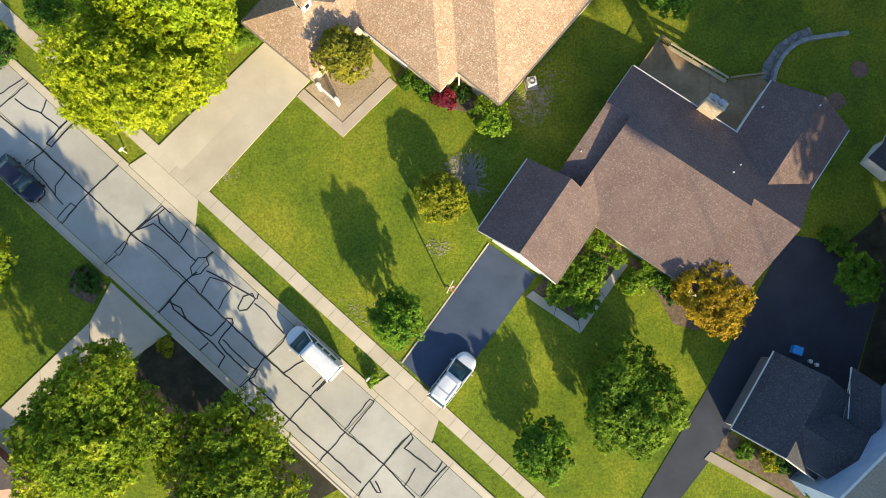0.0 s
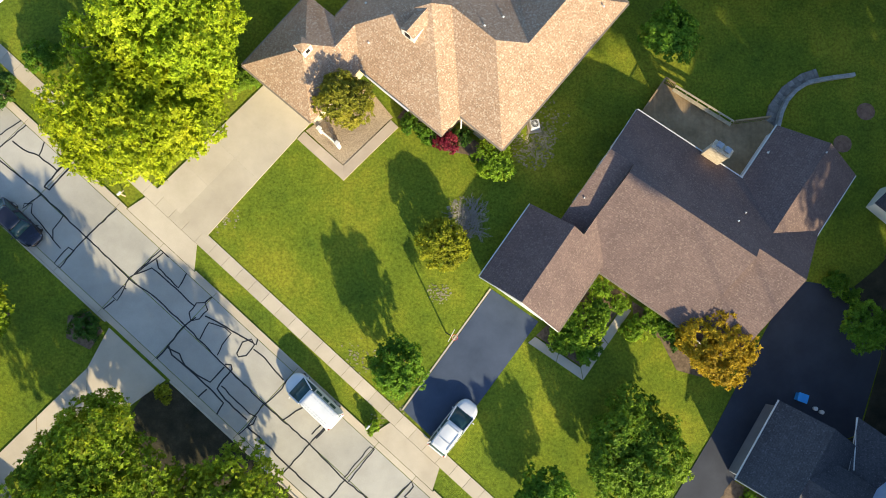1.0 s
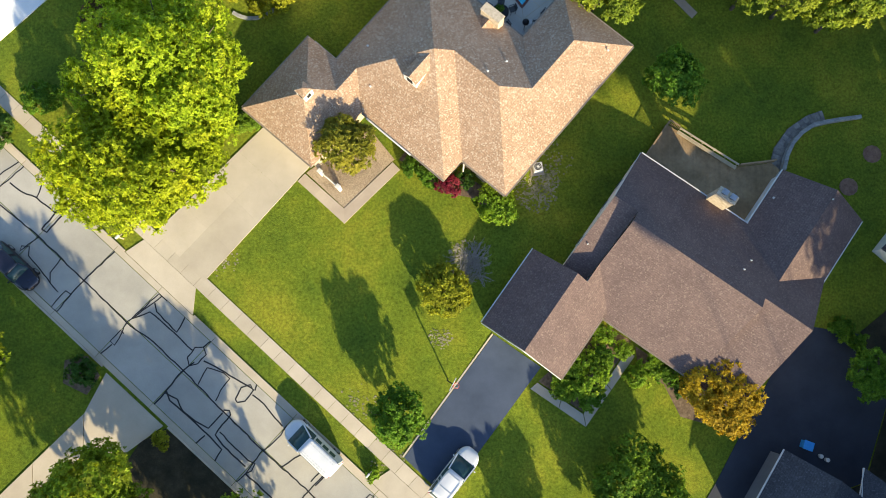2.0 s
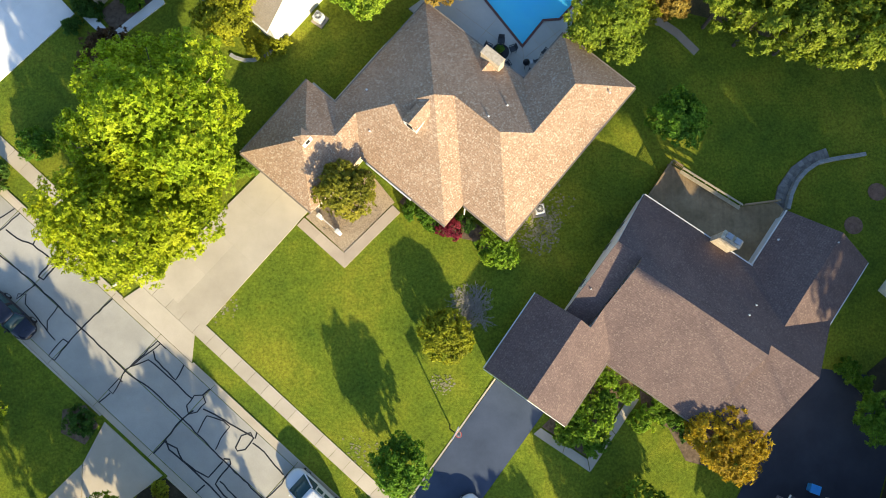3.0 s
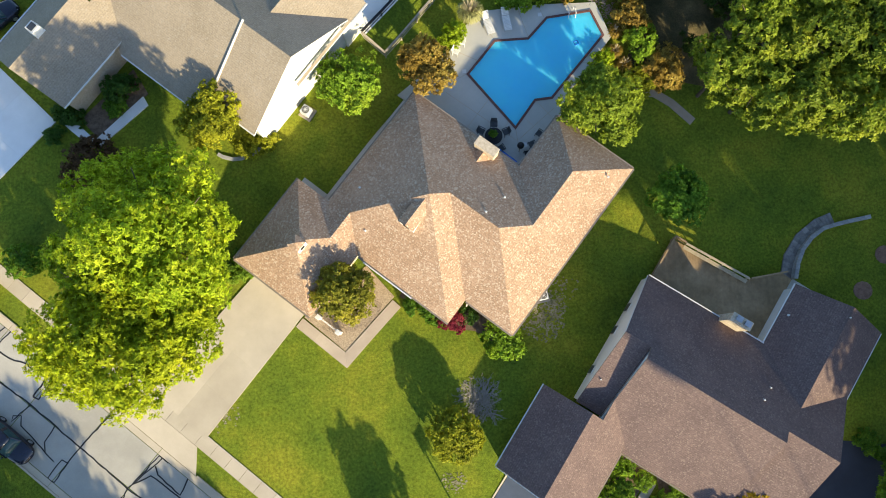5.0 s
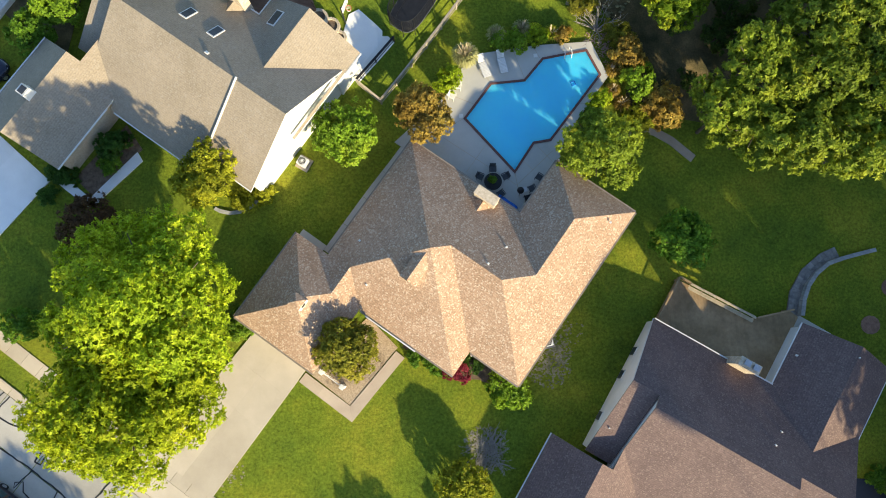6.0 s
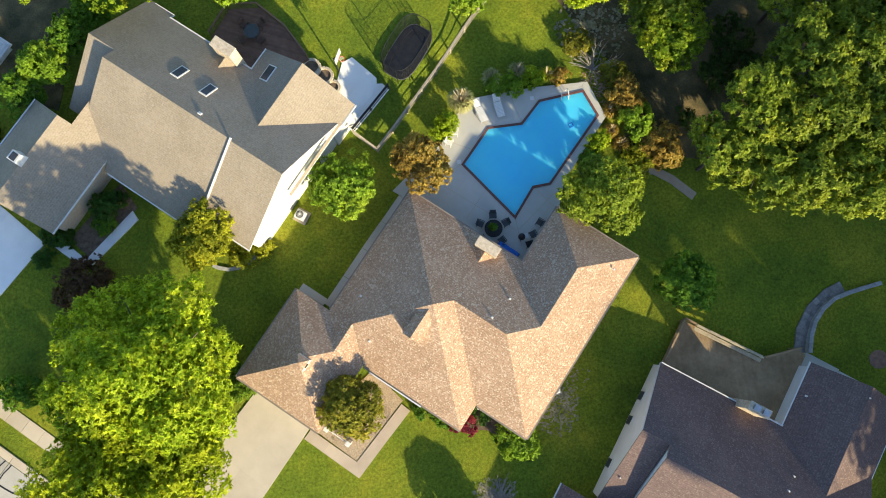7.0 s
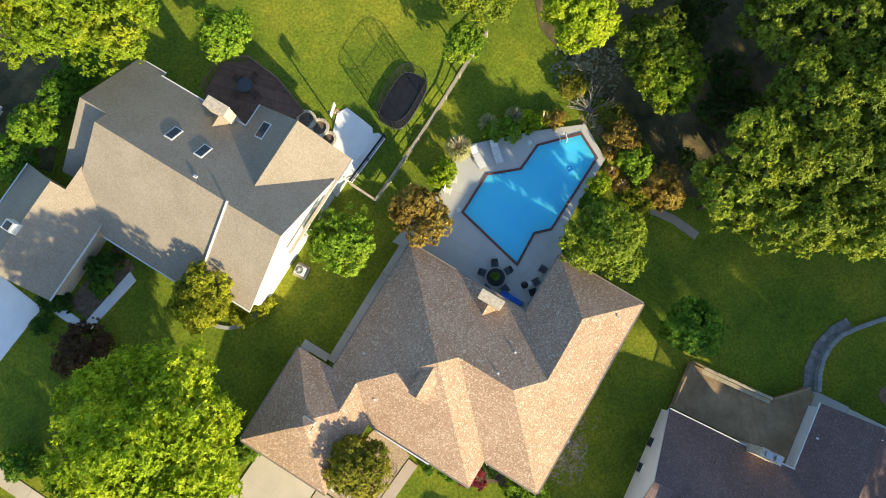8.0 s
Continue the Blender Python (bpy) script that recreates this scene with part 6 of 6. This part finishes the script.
tree(20.5, 60.5, 4.5, 8, F_WOOD, "olive woodland tree in light shade", seed=24, kind="loose", dense=0.7)
wg = random.Random(11)
for x, y, r, h in ((23.2, 40.6, 3.1, 9), (26.0, 39.0, 3.5, 9.5), (29.6, 38.2, 3.7, 10), (33.6, 36.9, 3.9, 10), (26.3, 43.3, 3.7, 11), (30.4, 42.4, 4.2, 12), (34.6, 41.0, 4.3, 12), (38.6, 38.0, 4.2, 11), (30.2, 47.0, 4.0, 12),
                   (34.6, 45.8, 4.3, 13), (39.4, 43.6, 4.6, 13), (34.8, 51.0, 4.5, 13), (39.2, 49.0, 4.8, 14), (44.5, 46.5, 5.0, 14), (30.6, 53.0, 3.8, 11), (44.0, 39.0, 4.8, 12), (34.0, 57.5, 4.8, 13), (39.6, 56.0, 5.2, 14), (46.0, 54.0, 5.0, 14), (28.6, 59.5, 4.4, 11)):
    tree(x, y, r, h, F_WOOD, "tall woodland tree with yellow-green leaves", seed=wg.randrange(1000), group="woodland trees", dense=0.62, kind="loose", leaf=0.25)
# The nearest are in view; the outer ones are unseen, added to shade lawns.
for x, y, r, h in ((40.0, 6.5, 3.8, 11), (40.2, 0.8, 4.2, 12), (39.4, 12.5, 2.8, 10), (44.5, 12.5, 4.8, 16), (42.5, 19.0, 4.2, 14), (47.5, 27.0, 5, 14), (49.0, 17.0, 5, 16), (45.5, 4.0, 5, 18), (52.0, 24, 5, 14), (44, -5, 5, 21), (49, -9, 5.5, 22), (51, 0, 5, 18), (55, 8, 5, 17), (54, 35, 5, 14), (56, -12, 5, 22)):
    tree(x, y, r, h, F_SHADEWOOD, "tall green tree at the plot edge, outer ones added unseen for shade", seed=wg.randrange(1000), group="boundary trees", dense=0.4, leaf=0.28)
# Unseen thin, high crowns: placed to shade the lawn while roofs stay sunlit.
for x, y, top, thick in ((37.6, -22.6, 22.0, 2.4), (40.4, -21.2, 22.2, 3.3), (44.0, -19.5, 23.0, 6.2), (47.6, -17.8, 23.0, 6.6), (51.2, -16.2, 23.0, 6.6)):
    tree(x, y, 3.5, top - G(x, y), F_SHADEWOOD, "unseen high-crowned tree added to shade the back lawn", seed=wg.randrange(1000), group="boundary trees", low=1 - thick / (top - G(x, y)), dense=1.2, leaf=0.3)
# Undergrowth wears the darkened leaves, woodland shade painted in.
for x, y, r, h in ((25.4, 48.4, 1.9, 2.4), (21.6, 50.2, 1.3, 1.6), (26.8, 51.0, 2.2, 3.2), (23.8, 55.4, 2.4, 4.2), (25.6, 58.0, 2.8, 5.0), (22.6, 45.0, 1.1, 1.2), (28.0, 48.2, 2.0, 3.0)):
    tree(x, y, r, h, F_SHADEWOOD, "low green undergrowth in the woods, shade in its colour", name="shrub", kind="loose", seed=wg.randrange(1000), low=0.05, dense=0.5, group="undergrowth")
def shrub(x, y, r, h, f, lb):
    tree(x, y, r, h * 1.15, f, lb, name="shrub", kind="bush", seed=wg.randrange(1000), low=0.0)


shrub(-2.75, 23.5, 0.9, 0.9, F_GREEN, "low green shrub under the eaves")
shrub(-1.5, 22.7, 0.95, 1.0, F_GREEN, "low green shrub under the eaves")
shrub(0.2, 21.9, 0.95, 1.3, F_RED, "crimson red shrub at the house corner")
shrub(1.7, 22.4, 0.8, 0.9, F_DEEP, "dark green shrub in the bed")
shrub(-16.9, 27.2, 1.35, 2.0, F_LUSH, "rounded green shrub beside the garage")
shrub(13.4, 9.4, 1.0, 1.2, F_BRIGHT, "bright round shrub near the porch")
shrub(11.5, 6.2, 2.2, 2.0, F_BRIGHT, "wide green shrub in a front bed")
shrub(10.2, 4.9, 1.3, 1.4, F_BRIGHT, "green shrub in a front bed")
shrub(12.3, 4.3, 1.1, 1.2, F_GREEN, "dark green shrub in a front bed")
shrub(13.2, 7.6, 1.1, 1.3, F_GREEN, "blue-green shrub in a front bed")
shrub(15.0, 8.2, 0.8, 0.9, F_BRIGHT, "yellow-green shrub beside the walk")
shrub(16.5, 5.7, 1.05, 0.9, F_BRIGHT, "yellow-green leafy clump beside the walk")
shrub(17.7, 6.9, 1.0, 1.1, F_BRIGHT, "clipped bright hedge shrub by the wall")
shrub(18.9, 6.1, 0.9, 1.0, F_GREEN, "clipped green hedge shrub by the wall")
shrub(20.3, 5.1, 0.9, 0.9, F_DEEP, "dark shrub by the wall")
shrub(-5.8, -2.15, 0.55, 0.8, F_BRIGHT, "small yellow-green shrub by the mailbox")
shrub(-29.4, 6.0, 1.2, 1.1, F_DEEP, "blue-green juniper in a round bed")
shrub(-22.9, 0.5, 0.7, 0.7, F_GOLD, "small golden shrub at the drive corner")
shrub(2.0, 46.6, 1.3, 1.4, F_LIME, "yellow-green shrub at the patio edge")
shrub(6.6, 49.5, 1.0, 1.1, F_BRIGHT, "green shrub behind the loungers")
shrub(8.0, 49.4, 1.1, 1.2, F_BRIGHT, "green shrub behind the loungers")
shrub(9.9, 49.9, 1.0, 1.1, F_LIME, "golden shrub beside the pool")
shrub(12.2, 49.7, 0.8, 0.8, F_RUST, "rusty low shrub beside the pool")
shrub(17.4, 47.4, 1.6, 2.4, F_RUST, "pale orange autumn shrub")
shrub(17.9, 45.1, 1.6, 2.2, F_BRIGHT, "light green shrub by the pool")
shrub(20.0, 42.8, 1.8, 2.2, F_RUST, "russet autumn shrub beside the path")
shrub(18.0, 41.7, 1.4, 1.3, F_GOLD, "golden shrub by the path")
shrub(14.6, 43.5, 0.95, 1.5, F_LIME, "yellow-green shrub at the pool corner")
shrub(13.6, 42.2, 0.9, 1.3, F_GREEN, "green shrub at the pool side")
shrub(15.4, 40.4, 1.4, 1.8, F_MIDGREEN, "green shrub at the path")
shrub(-26.1, 42.4, 1.4, 1.7, F_DEEP, "blue-green shrub in the court")
shrub(-26.9, 41.3, 0.9, 0.9, F_GREEN, "leafy clump in the court")
shrub(-30.8, 40.9, 0.9, 1.1, F_DEEP, "clipped dark hedge by the drive")
shrub(-30.2, 40.4, 0.8, 1.1, F_DEEP, "clipped dark hedge by the drive")
shrub(-31.8, 38.9, 0.8, 1.0, F_DEEP, "clipped dark hedge by the drive")
shrub(-28.6, 36.6, 2.2, 2.0, F_MAROON, "low maroon-leaved tree in shade")
shrub(-16.0, 37.3, 1.1, 1.1, F_GOLD, "rounded golden shrub at the house corner")
shrub(-14.4, 37.7, 0.9, 1.0, F_GOLD, "rounded golden shrub at the house corner")
shrub(-30.0, 54.4, 2.0, 3.0, F_BRIGHT, "bright green shrub behind the grey house")
shrub(-31.9, 52.2, 1.9, 2.6, F_GREEN, "green shrub behind the grey house")
shrub(-27.6, 56.9, 1.9, 2.6, F_GREEN, "green shrub behind the grey house")
shrub(-26.0, 58.8, 1.8, 2.6, F_GREEN, "green shrub behind the grey house")
shrub(28.0, -9.0, 0.9, 1.1, F_GOLD, "golden shrub in the mulch bed")
shrub(29.0, -9.4, 0.9, 1.1, F_DEEP, "dark green shrub in the mulch bed")
shrub(26.0, -8.3, 0.8, 0.7, F_GREEN, "low green plant in the mulch bed")
shrub(31.5, -11.3, 1.1, 1.2, F_DEEP, "grey-green shrub by the wall")
shrub(34.2, 9.9, 1.1, 1.1, F_GREEN, "green shrub beside the asphalt")
shrub(35.6, 9.0, 0.9, 0.9, F_GREEN, "green shrub beside the asphalt")
shrub(-37.2, 25.6, 1.5, 1.6, F_DEEP, "low dark shrub beside the sidewalk")
shrub(-33.8, 28.5, 1.6, 1.8, F_GREEN, "low shrub under the street tree")

def bare_shrub(x, y, count, length, spread, seed, label):
    """Leafless stems that fork and taper; spread 0 stands, 1 lies as a mat of twigs."""
    ob = tagged(empty("bare_shrub", pose(x, y, G(x, y))), label, "shrub")
    g = random.Random(seed)
    bm = bmesh.new()
    for k in range(count):
        a, e = g.uniform(0, 6.28), g.uniform(0.5, 1.2) * (1 - 0.75 * spread)
        p = Vector((g.uniform(-1, 1), g.uniform(-1, 1), 0)) * spread * length * 2
        d = Vector((math.cos(a) * math.cos(e), math.sin(a) * math.cos(e), math.sin(e)))
        for j in range(4):
            q = p + d * g.uniform(0.4, 0.75) * length
            tube(bm, p, q, 0.045 - 0.01 * j, 0.035 - 0.01 * j + 0.005, 5)
            if j:
                for _ in range(2):
                    d2 = (d + Vector((g.uniform(-1, 1), g.uniform(-1, 1), g.uniform(-0.2, 0.5))) * 0.8).normalized()
                    tube(bm, q, q + d2 * g.uniform(0.3, 0.7) * length, 0.018, 0.006, 4)
            d = (d + Vector((g.uniform(-1, 1), g.uniform(-1, 1), 0)) * 0.3).normalized()
            p = q
        if not spread:
            part("stem", bm, M_GREYTWIG, ob)
            bm = bmesh.new()
    if spread:
        tagged(part("brushwood", bm, M_GREYTWIG, ob), kind="stuff")
    else:
        bm.free()


bare_shrub(15.1, 50.2, 22, 1.0, 0.0, 4, "leafless grey branching shrub")
bare_shrub(2.1, 15.2, 110, 0.5, 1.0, 14, "low mat of dry grey twigs in the lawn")


def grass_clump(x, y, r, h, count, mat, label, seed):
    """Arching blades springing from one foot."""
    g = random.Random(seed)
    ob = tagged(empty("ornamental_grass", pose(x, y, G(x, y))), label, "ornamental grass", "ornamental grasses")
    vs, fs = [], []
    for _ in range(count):
        t, out, up = g.uniform(0, 6.28), r * g.uniform(0.3, 1.0), h * g.uniform(0.6, 1.0)
        c, s, w = math.cos(t), math.sin(t), g.uniform(0.02, 0.045)
        k = len(vs)
        for f, z, ww in ((0.08, -0.05, 1.0), (0.35, 0.62, 1.0), (0.7, 1.0, 0.8), (1.0, 0.78, 0.25)):
            vs += [(c * out * f - s * w * ww, s * out * f + c * w * ww, up * z), (c * out * f + s * w * ww, s * out * f - c * w * ww, up * z)]
        fs += [(k + 2 * i, k + 2 * i + 1, k + 2 * i + 3, k + 2 * i + 2) for i in range(3)]
    piece("blades", mesh_of("blades", vs, fs, mat), ob)
    vs, fs = [], []
    for _ in range(count // 22):
        t, out, k = g.uniform(0, 6.28), r * g.uniform(0.1, 0.6), len(vs)
        c, s = math.cos(t), math.sin(t)
        for f, z, ww in ((0.4, h * 0.9, 0.01), (0.8, h * 1.15, 0.03), (1.0, h * 1.35, 0.008)):
            vs += [(c * out * f - s * ww, s * out * f + c * ww, z), (c * out * f + s * ww, s * out * f - c * ww, z)]
        fs += [(k + 2 * i, k + 2 * i + 1, k + 2 * i + 3, k + 2 * i + 2) for i in range(2)]
    piece("plumes", mesh_of("plumes", vs, fs, M_WOODPALE), ob, "pale feathery plumes")


grass_clump(3.4, 48.5, 1.3, 1.6, 1100, F_STRAW, "feathery pale ornamental grass clump by the patio", 3)
grass_clump(6.3, 50.3, 1.0, 1.1, 600, F_STRAW, "grey-green arching grass behind the loungers", 4)
grass_clump(8.6, 50.6, 1.0, 1.1, 600, F_STRAW, "grey-green arching grass behind the loungers", 5)
grass_clump(11.1, 50.0, 0.9, 0.9, 420, F_GOLD, "golden arching grass beside the pool", 6)
grass_clump(15.9, 44.6, 0.8, 0.8, 420, F_RUST, "russet arching grass beside the pool", 7)
grass_clump(16.0, 46.3, 0.8, 0.8, 420, F_RUST, "russet arching grass beside the pool", 8)
grass_clump(16.6, 43.4, 0.9, 0.8, 420, F_RUST, "russet arching grass beside the pool", 9)
shrub(14.0, 52.4, 1.2, 1.3, F_OLIVE, "olive brush behind a leafless shrub")
shrub(16.8, 49.2, 1.3, 1.6, F_OLIVE, "olive brush at the edge of the woods")
flakes("dry_brush", "dry straw-coloured brush at the edge of the woods", "dry grass", 15.6, 54.2, 3.2, 420, 0.2, M_DRY, 41, 0.06, 0.05)
flakes("leaf_litter", "fallen leaves strewn beside the pool patio", "leaf litter", 15.6, 48.6, 2.0, 300, 0.1, M_BRICKRED, 42, 0.05, 0.02)
